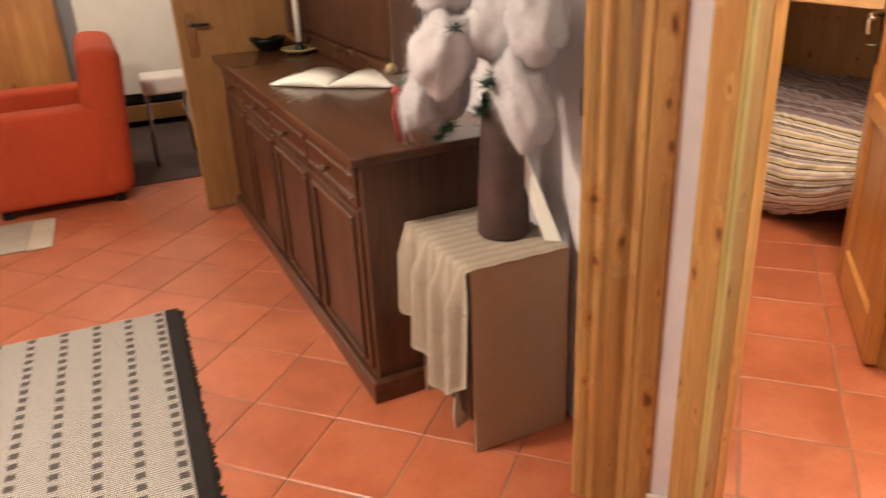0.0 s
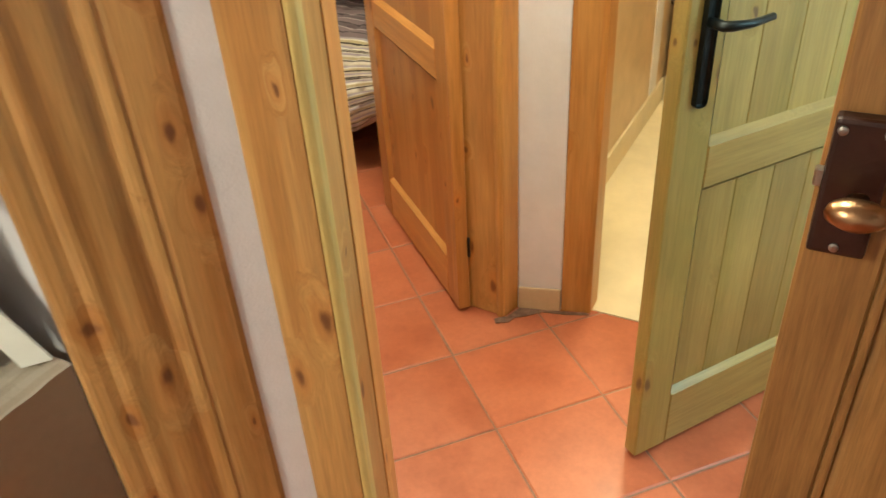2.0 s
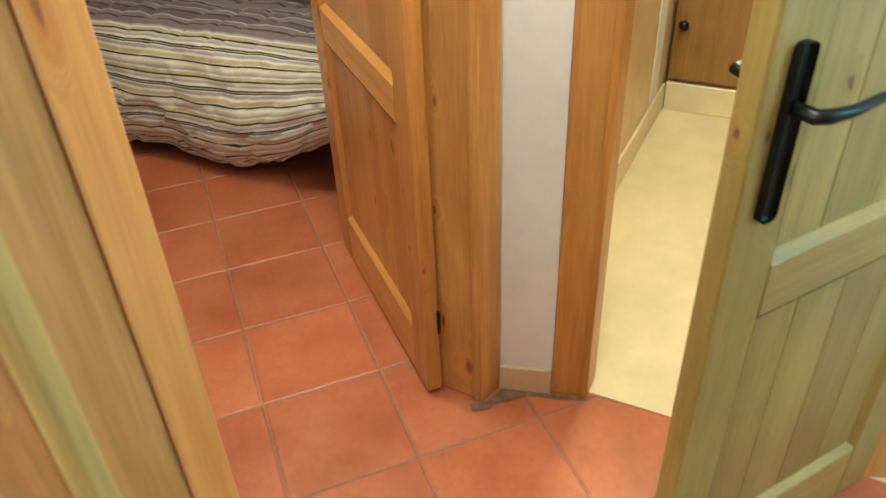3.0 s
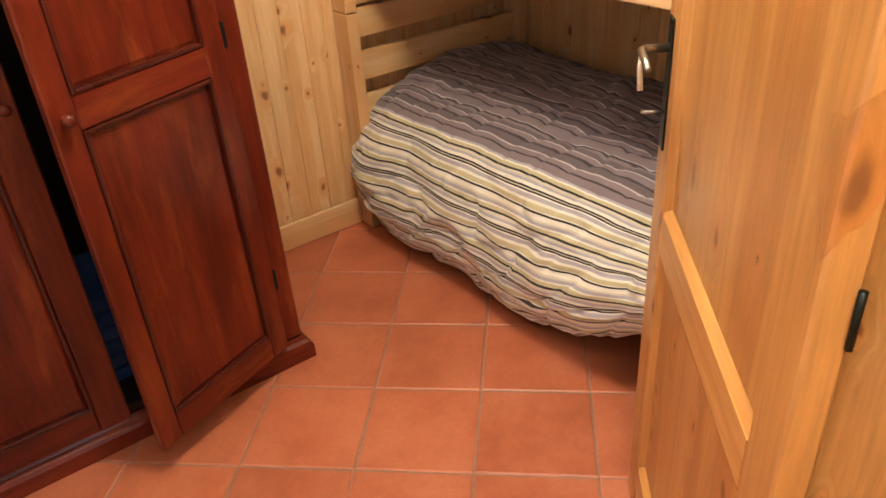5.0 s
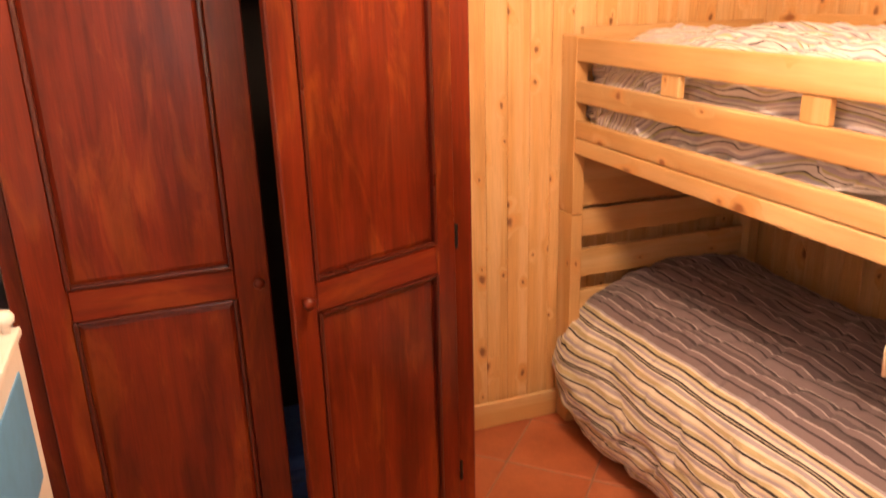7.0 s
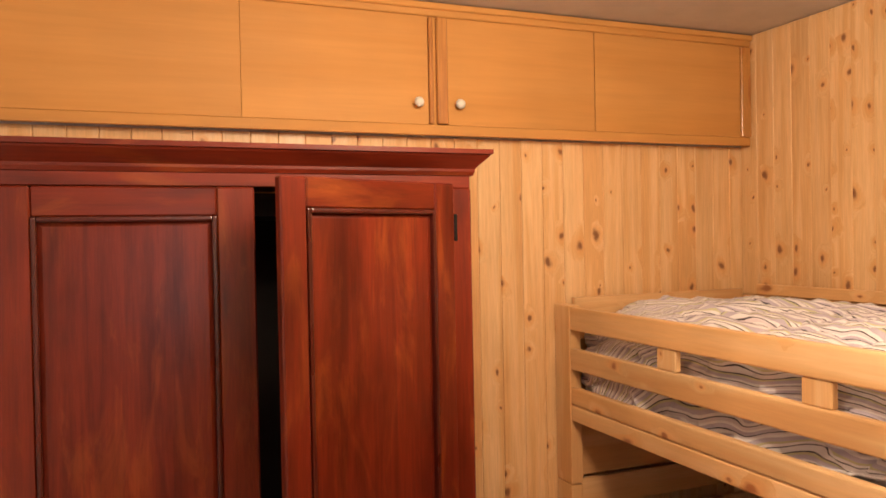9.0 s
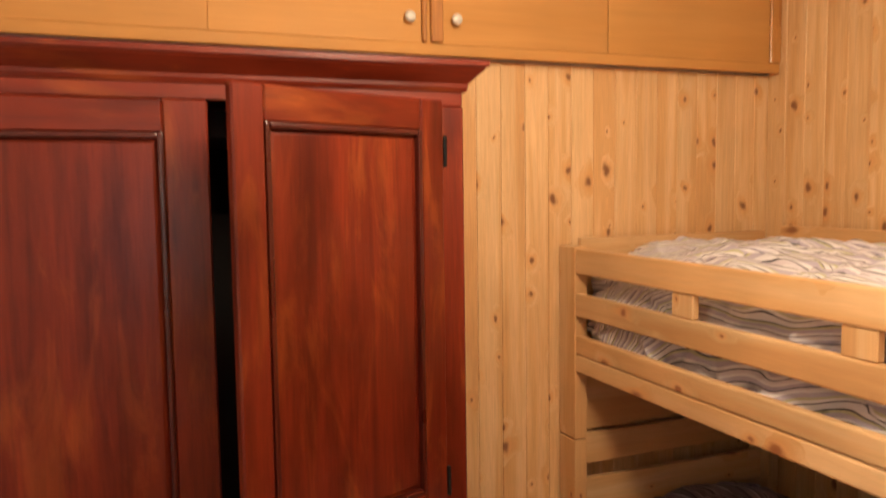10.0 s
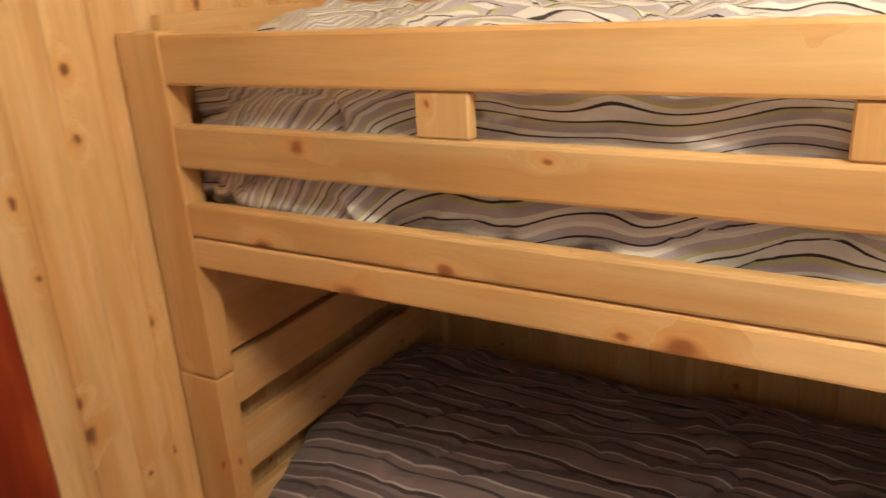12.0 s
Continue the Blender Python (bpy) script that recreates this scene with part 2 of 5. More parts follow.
def striped_cloth(name, split, period=0.155, pale=False):
    """Cotton with woven stripes across the V of its UV map (metres); past split the stripes are brown."""
    m, nodes, links, bsdf = material(name)
    uv = nodes.new("ShaderNodeUVMap")
    uv.uv_map = "cloth"
    sep = nodes.new("ShaderNodeSeparateXYZ")
    links.new(uv.outputs[0], sep.inputs[0])
    per = nodes.new("ShaderNodeMath")
    per.operation = "MULTIPLY"
    per.inputs[1].default_value = 1 / period
    links.new(sep.outputs[1], per.inputs[0])
    fr = nodes.new("ShaderNodeMath")
    fr.operation = "FRACT"
    links.new(per.outputs[0], fr.inputs[0])
    cream, lilac, dark, olive, sand = (0.82, 0.77, 0.67), (0.44, 0.40, 0.46), (0.028, 0.018, 0.018), (0.56, 0.48, 0.29), (0.66, 0.59, 0.47)
    if pale:
        cream, lilac, dark, olive, sand = (0.80, 0.78, 0.79), (0.50, 0.46, 0.55), (0.038, 0.030, 0.042), (0.55, 0.54, 0.34), (0.66, 0.61, 0.64)
    light = ramp(nodes, [(0.0, cream), (0.10, dark), (0.145, cream), (0.17, olive), (0.27, cream), (0.33, lilac), (0.41, cream), (0.44, dark), (0.475, sand), (0.495, dark), (0.535, cream),
                         (0.60, lilac), (0.66, sand), (0.715, dark), (0.765, olive), (0.84, cream), (0.88, lilac), (0.95, sand)], "CONSTANT")
    if pale:
        light = ramp(nodes, [(0.0, cream), (0.09, dark), (0.12, cream), (0.19, olive), (0.25, lilac), (0.36, cream), (0.43, sand), (0.47, dark), (0.495, lilac), (0.58, cream),
                             (0.63, sand), (0.70, dark), (0.725, cream), (0.79, lilac), (0.89, olive), (0.94, dark), (0.965, cream)], "CONSTANT")
    links.new(fr.outputs[0], light.inputs[0])
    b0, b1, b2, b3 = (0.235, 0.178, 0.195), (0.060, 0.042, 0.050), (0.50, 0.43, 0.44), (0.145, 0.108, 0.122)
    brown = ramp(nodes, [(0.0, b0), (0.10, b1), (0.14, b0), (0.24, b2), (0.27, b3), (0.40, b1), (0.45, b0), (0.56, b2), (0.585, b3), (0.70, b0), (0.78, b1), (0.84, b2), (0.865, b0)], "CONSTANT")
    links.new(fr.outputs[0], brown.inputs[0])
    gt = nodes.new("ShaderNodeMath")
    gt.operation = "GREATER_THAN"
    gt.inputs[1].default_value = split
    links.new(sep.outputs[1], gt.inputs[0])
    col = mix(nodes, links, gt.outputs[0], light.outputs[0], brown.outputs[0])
    n = node(nodes, "ShaderNodeTexNoise", Scale=900.0, Detail=2.0)
    links.new(uv.outputs[0], n.inputs["Vector"])
    r = ramp(nodes, [(0.3, (0.82, 0.82, 0.82)), (0.7, (1, 1, 1))])
    links.new(n.outputs["Fac"], r.inputs[0])
    links.new(mix(nodes, links, 1.0, col, r.outputs[0], "MULTIPLY"), bsdf.inputs["Base Color"])
    bsdf.inputs["Roughness"].default_value = 0.85
    bsdf.inputs["Sheen Weight"].default_value = 0.15
    tc = nodes.new("ShaderNodeTexCoord")
    w = node(nodes, "ShaderNodeTexNoise", Scale=9.0, Detail=4.0, Roughness=0.55, Distortion=0.8)
    links.new(tc.outputs["Object"], w.inputs["Vector"])
    b = node(nodes, "ShaderNodeBump", Strength=0.5, Distance=0.02)
    links.new(w.outputs["Fac"], b.inputs["Height"])
    links.new(b.outputs[0], bsdf.inputs["Normal"])
    return m


PINE_L, PINE_D = (0.88, 0.61, 0.325), (0.77, 0.465, 0.205)
PINE_H = (0.74, 0.42, 0.17)
pine_z = wood("pine_boards_upright", PINE_L, PINE_D, 2, 0.32, (0.15, 0.047, 0.015), knot_size=0.165, contrast=0.5, tint=0.13, heart=PINE_H, bands=26, spread=(12.5, 9.0))
pine_y = wood("pine_lengthwise_y", PINE_L, PINE_D, 1, 0.32, (0.24, 0.078, 0.024), knot_size=0.19, contrast=0.35, heart=PINE_H, bands=18)
pine_x = wood("pine_lengthwise_x", PINE_L, PINE_D, 0, 0.14, (0.24, 0.085, 0.028), knot_size=0.15, contrast=0.35, heart=PINE_H)
post_z = wood("pine_bed_post", PINE_L, PINE_D, 2, 0.24, (0.24, 0.08, 0.025), knot_size=0.14, contrast=0.35, heart=PINE_H, bands=18, spread=(11.0, 5.0))
hall_z = wood("orange_pine_upright", (0.80, 0.45, 0.14), (0.66, 0.33, 0.085), 2, 0.16, (0.16, 0.05, 0.014), 0.36, coat=0.2, knot_size=0.15, heart=(0.62, 0.29, 0.07))
frame_z = wood("varnished_pine_upright", (0.62, 0.365, 0.125), (0.45, 0.235, 0.070), 2, 0.34, (0.085, 0.026, 0.009), 0.38, coat=0.15, knot_size=0.15, bands=30, heart=(0.44, 0.21, 0.055), contrast=0.9, tint=0.15, spread=(14.0, 7.0))
frame_x = wood("varnished_pine_across", (0.66, 0.36, 0.15), (0.50, 0.24, 0.085), 0, 0.15, (0.09, 0.03, 0.01), 0.38, coat=0.15)
half_z = wood("red_brown_pine_upright", (0.44, 0.235, 0.075), (0.30, 0.150, 0.045), 2, 0.25, (0.07, 0.022, 0.008), 0.36, coat=0.2, knot_size=0.15, bands=40, contrast=1.0, spread=(14.0, 6.0))
door_z = wood("honey_pine_door_upright", (0.74, 0.365, 0.105), (0.60, 0.270, 0.066), 2, 0.20, (0.16, 0.055, 0.016), 0.36, coat=0.25, heart=(0.53, 0.215, 0.05))
door_x = wood("honey_pine_door_across", (0.74, 0.365, 0.105), (0.60, 0.270, 0.066), 0, 0.08, (0.16, 0.055, 0.016), 0.36, coat=0.2)
bath_z = wood("pale_pine_door_upright", (0.52, 0.40, 0.125), (0.43, 0.315, 0.088), 2, 0.22, (0.10, 0.05, 0.018), 0.40, coat=0.1, heart=(0.42, 0.33, 0.085))
bath_x = wood("pale_pine_door_across", (0.52, 0.40, 0.125), (0.43, 0.315, 0.088), 0, 0.10, (0.10, 0.05, 0.018), 0.40, coat=0.1)
bead_z = wood("pale_yellow_bead", (0.80, 0.64, 0.24), (0.70, 0.53, 0.17), 2, 0.05, (0.20, 0.09, 0.03), 0.40, coat=0.1)
maho_z = wood("mahogany_stain_upright", (0.200, 0.025, 0.008), (0.120, 0.014, 0.006), 2, 0.0, rough=0.34, bands=30, coat=0.25, contrast=0.7, tint=0.28, wear=(0.29, 0.074, 0.014), gloss=0.2, coat_rough=0.22)
maho_x = wood("mahogany_stain_across", (0.200, 0.025, 0.008), (0.120, 0.014, 0.006), 0, 0.0, rough=0.34, bands=30, coat=0.25, contrast=0.7, tint=0.28, wear=(0.29, 0.074, 0.014), gloss=0.2, coat_rough=0.22)
maho_bead = wood("mahogany_stain_pooled", (0.095, 0.012, 0.006), (0.055, 0.008, 0.005), 2, 0.0, rough=0.3, bands=30, coat=0.4, gloss=0.3)
ply = wood("cupboard_plywood", (0.66, 0.34, 0.105), (0.60, 0.295, 0.082), 0, 0.0, rough=0.62, bands=6, contrast=0.3, coat=0.0, tint=0.12, gloss=0.3)
walnut_z = wood("dark_oak_upright", (0.130, 0.055, 0.026), (0.060, 0.024, 0.013), 2, 0.0, rough=0.4, coat=0.2)
walnut_y = wood("dark_oak_lengthwise", (0.13, 0.056, 0.026), (0.065, 0.026, 0.013), 1, 0.0, rough=0.3, coat=0.3)
ochre_door = wood("ochre_door_wood", (0.36, 0.19, 0.055), (0.27, 0.13, 0.035), 2, 0.0, rough=0.5)
tile_mat = terracotta()
grout = plain("grout", (0.35, 0.205, 0.145), 0.9, 80, 0.25)
plaster = plain("white_plaster", (0.73, 0.73, 0.77), 0.85, 12, 0.06, bump=0.2)
ceiling_mat = plain("ceiling_plaster", (0.57, 0.53, 0.49), 0.9, 8, 0.08, bump=0.2)
cream_floor = plain("cream_tile", (0.74, 0.64, 0.44), 0.35, 6, 0.1, bump=0.05)
beige_wall = plain("beige_wall_tile", (0.62, 0.47, 0.30), 0.4, 10, 0.12)
black_iron = plain("black_iron", (0.018, 0.022, 0.022), 0.35, 40, 0.3, metal=0.7)
brown_metal = plain("brown_lacquered_metal", (0.035, 0.012, 0.008), 0.35, 40, 0.2, metal=0.3)
brass = plain("brass", (0.42, 0.25, 0.13), 0.3, 40, 0.15, metal=1.0)
steel = plain("steel", (0.40, 0.38, 0.35), 0.3, 40, 0.1, metal=1.0)
# near-black: shade painted into furniture insides; also colours the magazine's spine
shade_and_spine_black = plain("shade_and_spine_black", (0.012, 0.009, 0.008), 0.9)
hardboard = plain("tan_hardboard", (0.33, 0.215, 0.125), 0.6, 40, 0.06, bump=0.05)
white_paint = plain("white_paint", (0.72, 0.70, 0.66), 0.45, 20, 0.06)
blue_paint = plain("blue_paint", (0.10, 0.33, 0.60), 0.5, 20, 0.1)
blue_cloth = plain("blue_cloth", (0.03, 0.10, 0.32), 0.9, 60, 0.3)
orange_cloth = plain("orange_upholstery", (0.42, 0.050, 0.010), 0.85, 60, 0.14, bump=0.3, fine=500)
def striped_linen():
    m, nodes, links, bsdf = material("cream_linen")
    raw, _ = coords(nodes, links, (1, 1, 1), False)
    sep = nodes.new("ShaderNodeSeparateXYZ")
    links.new(raw, sep.inputs[0])
    wob = node(nodes, "ShaderNodeTexNoise", Scale=7.0, Detail=2.0)
    links.new(raw, wob.inputs["Vector"])
    line = math_node(nodes, links, "SINE", math_node(nodes, links, "MULTIPLY_ADD", wob.outputs["Fac"], 1.6, math_node(nodes, links, "MULTIPLY", sep.outputs[1], 150.0)))
    r = ramp(nodes, [(0.25, (0.80, 0.73, 0.61)), (0.85, (0.70, 0.62, 0.49))], "EASE")
    links.new(math_node(nodes, links, "MULTIPLY_ADD", line, 0.5, 0.5), r.inputs[0])
    weave = node(nodes, "ShaderNodeTexNoise", Scale=600.0, Detail=2.0)
    links.new(raw, weave.inputs["Vector"])
    r2 = ramp(nodes, [(0.3, (0.85, 0.85, 0.85)), (0.7, (1, 1, 1))])
    links.new(weave.outputs["Fac"], r2.inputs[0])
    links.new(mix(nodes, links, 1.0, r.outputs[0], r2.outputs[0], "MULTIPLY"), bsdf.inputs["Base Color"])
    bsdf.inputs["Roughness"].default_value = 0.9
    crease = node(nodes, "ShaderNodeTexNoise", Scale=28.0, Detail=4.0, Distortion=0.6)
    links.new(raw, crease.inputs["Vector"])
    b = node(nodes, "ShaderNodeBump", Strength=0.5, Distance=0.012)
    links.new(crease.outputs["Fac"], b.inputs["Height"])
    links.new(b.outputs[0], bsdf.inputs["Normal"])
    return m


linen = striped_linen()
vase_mat = plain("brown_stoneware", (0.075, 0.042, 0.036), 0.6, 14, 0.25, bump=0.3, fine=60)
fluff = plain("white_fluff", (0.50, 0.50, 0.53), 0.95, 40, 0.1)
fir = plain("green_fir", (0.03, 0.085, 0.05), 0.8, 60, 0.3)
red_ribbon = plain("red_ribbon", (0.35, 0.03, 0.04), 0.5)
pale_ribbon = plain("pale_ribbon", (0.55, 0.33, 0.30), 0.6)
paper = plain("white_paper", (0.86, 0.88, 0.82), 0.7, 20, 0.04)
wax = plain("white_wax", (0.75, 0.72, 0.64), 0.45)
dish_mat = plain("olive_ceramic", (0.30, 0.25, 0.12), 0.35)
dark_floor = plain("dark_carpet", (0.075, 0.045, 0.038), 0.9, 40, 0.2)
white_board = plain("white_board", (0.78, 0.77, 0.70), 0.6, 6, 0.04)
rug_border = plain("black_rug_yarn", (0.022, 0.018, 0.018), 0.95, 120, 0.4, bump=0.6, fine=400)
fringe_mat = plain("cream_fringe", (0.66, 0.60, 0.48), 0.95, 100, 0.2)
mattress_mat = plain("white_ticking", (0.62, 0.60, 0.60), 0.9, 30, 0.1)


def rug_weave():
    m, nodes, links, bsdf = material("grey_rug_weave")
    tc = nodes.new("ShaderNodeTexCoord")
    sep = nodes.new("ShaderNodeSeparateXYZ")
    links.new(tc.outputs["Object"], sep.inputs[0])

    def calc(op, a, b=0.0):
        n = nodes.new("ShaderNodeMath")
        n.operation = op
        for s, v in ((n.inputs[0], a), (n.inputs[1], b)):
            if isinstance(v, bpy.types.NodeSocket):
                links.new(v, s)
            else:
                s.default_value = v
        return n.outputs[0]

    x, y = sep.outputs[0], sep.outputs[1]
    bulge = calc("MULTIPLY", calc("SINE", calc("MULTIPLY", x, 30.0)), calc("MULTIPLY", calc("SINE", calc("MULTIPLY", y, 62.0)), 2.2))
    fine = calc("SINE", calc("ADD", calc("MULTIPLY", y, 620.0), bulge))
    threads = calc("GREATER_THAN", fine, 0.1)
    # rows of dark blocks and light lozenges along y
    row = calc("GREATER_THAN", calc("SINE", calc("MULTIPLY", x, 48.0)), 0.72)
    block = calc("GREATER_THAN", calc("SINE", calc("MULTIPLY", y, 105.0)), -0.1)
    dark = calc("MULTIPLY", row, block)
    col = mix(nodes, links, threads, (0.16, 0.155, 0.15), (0.62, 0.61, 0.58))
    col = mix(nodes, links, calc("MULTIPLY", dark, 0.85), col, (0.035, 0.032, 0.03))
    links.new(col, bsdf.inputs["Base Color"])
    bsdf.inputs["Roughness"].default_value = 0.95
    b = node(nodes, "ShaderNodeBump", Strength=0.5, Distance=0.002)
    links.new(fine, b.inputs["Height"])
    links.new(b.outputs[0], bsdf.inputs["Normal"])
    return m


rug_mat = rug_weave()
light_rug = plain("light_rug_yarn", (0.46, 0.43, 0.36), 0.95, 60, 0.2, bump=0.5, fine=300)
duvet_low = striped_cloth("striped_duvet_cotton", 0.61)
duvet_high = striped_cloth("striped_sheet_cotton", 9.0, 0.105, True)

# ---- building helpers ----


def finish(bm, name, mat, smooth=False):
    bmesh.ops.recalc_face_normals(bm, faces=bm.faces)
    data = bpy.data.meshes.new(name)
    bm.to_mesh(data)
    bm.free()
    data.materials.append(mat)
    if smooth:
        data.polygons.foreach_set("use_smooth", [True] * len(data.polygons))
    return data


def part(name, bm, mat, parent=None, label="", smooth=False):
    ob = new(name, finish(bm, name, mat, smooth))
    if parent:
        ob.parent = parent
    if label:
        ob["label"] = label
    return ob


def thing(name, m, label, category, group="", kind=""):
    ob = new(name)
    ob.empty_display_size = 0.1
    ob.matrix_world = m if isinstance(m, Matrix) else Matrix.Translation(m)
    return tagged(ob, label, category, group, kind)


def box(bm, x0, x1, y0, y1, z0, z1, bevel=0.0, segments=1):
    made = bmesh.ops.create_cube(bm, size=1.0)["verts"]
    bmesh.ops.transform(bm, verts=made, matrix=Matrix.Translation(((x0 + x1) / 2, (y0 + y1) / 2, (z0 + z1) / 2)) @ Matrix.Diagonal((abs(x1 - x0), abs(y1 - y0), abs(z1 - z0), 1)))
    if bevel:
        edges = list({e for v in made for e in v.link_edges})
        bmesh.ops.bevel(bm, geom=edges, offset=bevel, segments=segments, affect="EDGES", profile=0.6)
    return bm


def block(x0, x1, y0, y1, z0, z1, bevel=0.0, segments=1):
    return box(bmesh.new(), x0, x1, y0, y1, z0, z1, bevel, segments)


def prism(pts, z0, z1, bevel=0.0):
    bm = bmesh.new()
    low = [bm.verts.new((x, y, z0)) for x, y in pts]
    high = [bm.verts.new((x, y, z1)) for x, y in pts]
    bm.faces.new(low[::-1])
    bm.faces.new(high)
    n = len(pts)
    for i in range(n):
        bm.faces.new((low[i], low[(i + 1) % n], high[(i + 1) % n], high[i]))
    if bevel:
        bmesh.ops.bevel(bm, geom=list(bm.edges), offset=bevel, segments=2, affect="EDGES", profile=0.6)
    return bm


def strip(p, q, depth):
    """The plan of a straight wall from p to q; its depth lies to the left of that way."""
    (x0, y0), (x1, y1) = p, q
    d = math.hypot(x1 - x0, y1 - y0)
    nx, ny = -(y1 - y0) / d * depth, (x1 - x0) / d * depth
    return [(x0, y0), (x1, y1), (x1 + nx, y1 + ny), (x0 + nx, y0 + ny)]


def lathe(profile, steps=24):
    bm = bmesh.new()
    rings = []
    for r, z in profile:
        rings.append([bm.verts.new((r * math.cos(2 * math.pi * i / steps), r * math.sin(2 * math.pi * i / steps), z)) for i in range(steps)])
    for a, b in zip(rings, rings[1:]):
        for i in range(steps):
            bm.faces.new((a[i], a[(i + 1) % steps], b[(i + 1) % steps], b[i]))
    bm.faces.new(rings[0][::-1])
    bm.faces.new(rings[-1])
    return bm


def move(bm, m):
    bmesh.ops.transform(bm, verts=bm.verts, matrix=m)
    return bm


def tube(points, radius, steps=8):
    """A round bar through the points."""
    bm = bmesh.new()
    rings = []
    for i, p in enumerate(points):
        p = Vector(p)
        way = (Vector(points[min(i + 1, len(points) - 1)]) - Vector(points[max(i - 1, 0)])).normalized()
        side = way.orthogonal().normalized()
        if rings:
            side = (last_side - way * last_side.dot(way)).normalized()
        last_side = side
        up = way.cross(side)
        r = radius[i] if isinstance(radius, (list, tuple)) else radius
        rings.append([bm.verts.new(p + (side * math.cos(2 * math.pi * k / steps) + up * math.sin(2 * math.pi * k / steps)) * r) for k in range(steps)])
    for a, b in zip(rings, rings[1:]):
        for k in range(steps):
            bm.faces.new((a[k], a[(k + 1) % steps], b[(k + 1) % steps], b[k]))
    bm.faces.new(rings[0][::-1])
    bm.faces.new(rings[-1])
    return bm


def structure(name, bm, mat, label, smooth=False):
    return tagged(part(name, bm, mat, None, label, smooth), label, name.split("_")[0], "", "structure")


# ---- the shell ----
NORTH, EAST, WEST, CEIL = 4.035, 4.54, 1.76, 2.66
structure("ceiling", block(-2.2, 5.1, -1.6, 8.6, CEIL, CEIL + 0.12), ceiling_mat, "plain off-white plastered ceiling")
floor = structure("floor", block(-2.2, 5.0, -1.6, 8.6, -0.14, -0.004), grout, "grey-brown mortar bed under the red terracotta tiles")
wall_north = structure("wall_north", block(WEST - 0.1, 4.72, NORTH + 0.02, NORTH + 0.16, 0, CEIL), plaster, "bedroom wall clad in upright knotty pine boards")
wall_east = structure("wall_east", block(EAST + 0.02, EAST + 0.16, 1.5, NORTH + 0.02, 0, CEIL), plaster, "bedroom wall clad in upright knotty pine boards")
structure("wall_west", prism([(1.70, 1.64), (WEST, 1.50), (WEST, 8.3), (1.70, 8.3)], 0, CEIL), plaster, "white plastered wall between living room and bedroom")
structure("wall_south_bedroom", prism(strip((2.935, 1.515), (5.1, 1.515), 0.13), 0, CEIL), plaster, "white plastered wall between bathroom and bedroom")
structure("wall_hall", prism([(2.935, 1.513), (2.972, 1.38), (3.09, 1.38), (3.09, 1.513)], 0, CEIL), plaster, "narrow white plastered wall between two doors")
structure("wall_hall_east", prism([(3.065, 0.56), (3.12, -0.9), (3.24, -0.9), (3.185, 0.56)], 0, CEIL), plaster, "white plastered hall wall")
structure("wall_bathroom_east", block(5.0, 5.1, -0.9, 1.513, 0, CEIL), beige_wall, "beige bathroom wall")
structure("wall_bathroom_north", block(3.09, 5.0, 1.503, 1.513, 0, CEIL), beige_wall, "beige tiled bathroom wall")
structure("wall_bathroom_south", block(3.24, 5.0, -0.9, -0.8, 0, CEIL), beige_wall, "beige bathroom wall")
structure("floor_bathroom", block(3.01, 5.0, -0.8, 1.503, -0.02, 0.004), cream_floor, "shiny cream bathroom floor")
# the hall's south wall holds a window
for i, (x0, x1, z0, z1) in enumerate([(1.7, 2.38, 0, CEIL), (3.02, 3.2, 0, CEIL), (2.38, 3.02, 0, 1.15), (2.38, 3.02, 2.15, CEIL)]):
    structure("wall_hall_south", block(x0, x1, -0.84, -0.7, z0, z1), plaster, "white plastered hall wall with a window opening")
structure("wall_hall_west", block(1.8, 1.9, -0.7, -0.05, 0, CEIL), plaster, "white plastered hall wall")
structure("wall_living_south", block(-2.2, 1.8, -1.6, -1.5, 0, CEIL), plaster, "white plastered living room wall")
structure("wall_living_west", block(-2.2, -2.1, -1.5, 8.6, 0, CEIL), plaster, "white plastered living room wall")
structure("wall_living_north", block(-2.1, 1.70, 8.2, 8.3, 0, CEIL), plaster, "white plastered living room wall")
structure("wall_entry", block(1.8, 1.9, -1.5, -0.72, 0, CEIL), plaster, "white plastered wall")
# over the doors
structure("wall_over_bedroom_door", prism([(1.84, 1.36), (2.93, 1.53), (2.93, 1.63), (1.78, 1.50)], 2.08, CEIL), plaster, "white plaster over a door")
structure("wall_over_living_door", prism([(1.72, -0.05), (1.85, -0.05), (1.85, 1.30), (1.72, 1.30)], 2.08, CEIL), plaster, "white plaster over a door")
structure("wall_over_bathroom_door", prism([(3.0, 0.56), (3.09, 0.56), (3.09, 1.38), (3.0, 1.38)], 2.08, CEIL), plaster, "white plaster over a door")
structure("floor_far_room", block(-2.1, 1.6, 5.45, 8.2, -0.01, 0.006), dark_floor, "dark brown carpet of the room beyond")

# ---- cupboards over the bedroom's north wall ----
cupboard = thing("wall_cupboard", (0, 0, 0), "row of honey-coloured plywood cupboards under the ceiling", "cupboard")
part("body", block(WEST, EAST, 3.985, NORTH + 0.015, 2.205, CEIL - 0.002), ply, cupboard)
part("bottom_rail", block(WEST, EAST, 3.975, 3.987, 2.195, 2.232, 0.003), ply, cupboard)
part("top_rail", block(WEST, EAST, 3.968, 3.987, 2.61, 2.655, 0.004), ply, cupboard)
part("top_bead", block(WEST, EAST, 3.955, 3.969, 2.632, 2.655, 0.004), ply, cupboard)
part("divider", block(3.125, 3.165, 3.965, 3.987, 2.234, 2.608, 0.004), door_z, cupboard)
part("divider_bead", block(3.096, 3.112, 3.968, 3.987, 2.234, 2.608, 0.004), door_z, cupboard)
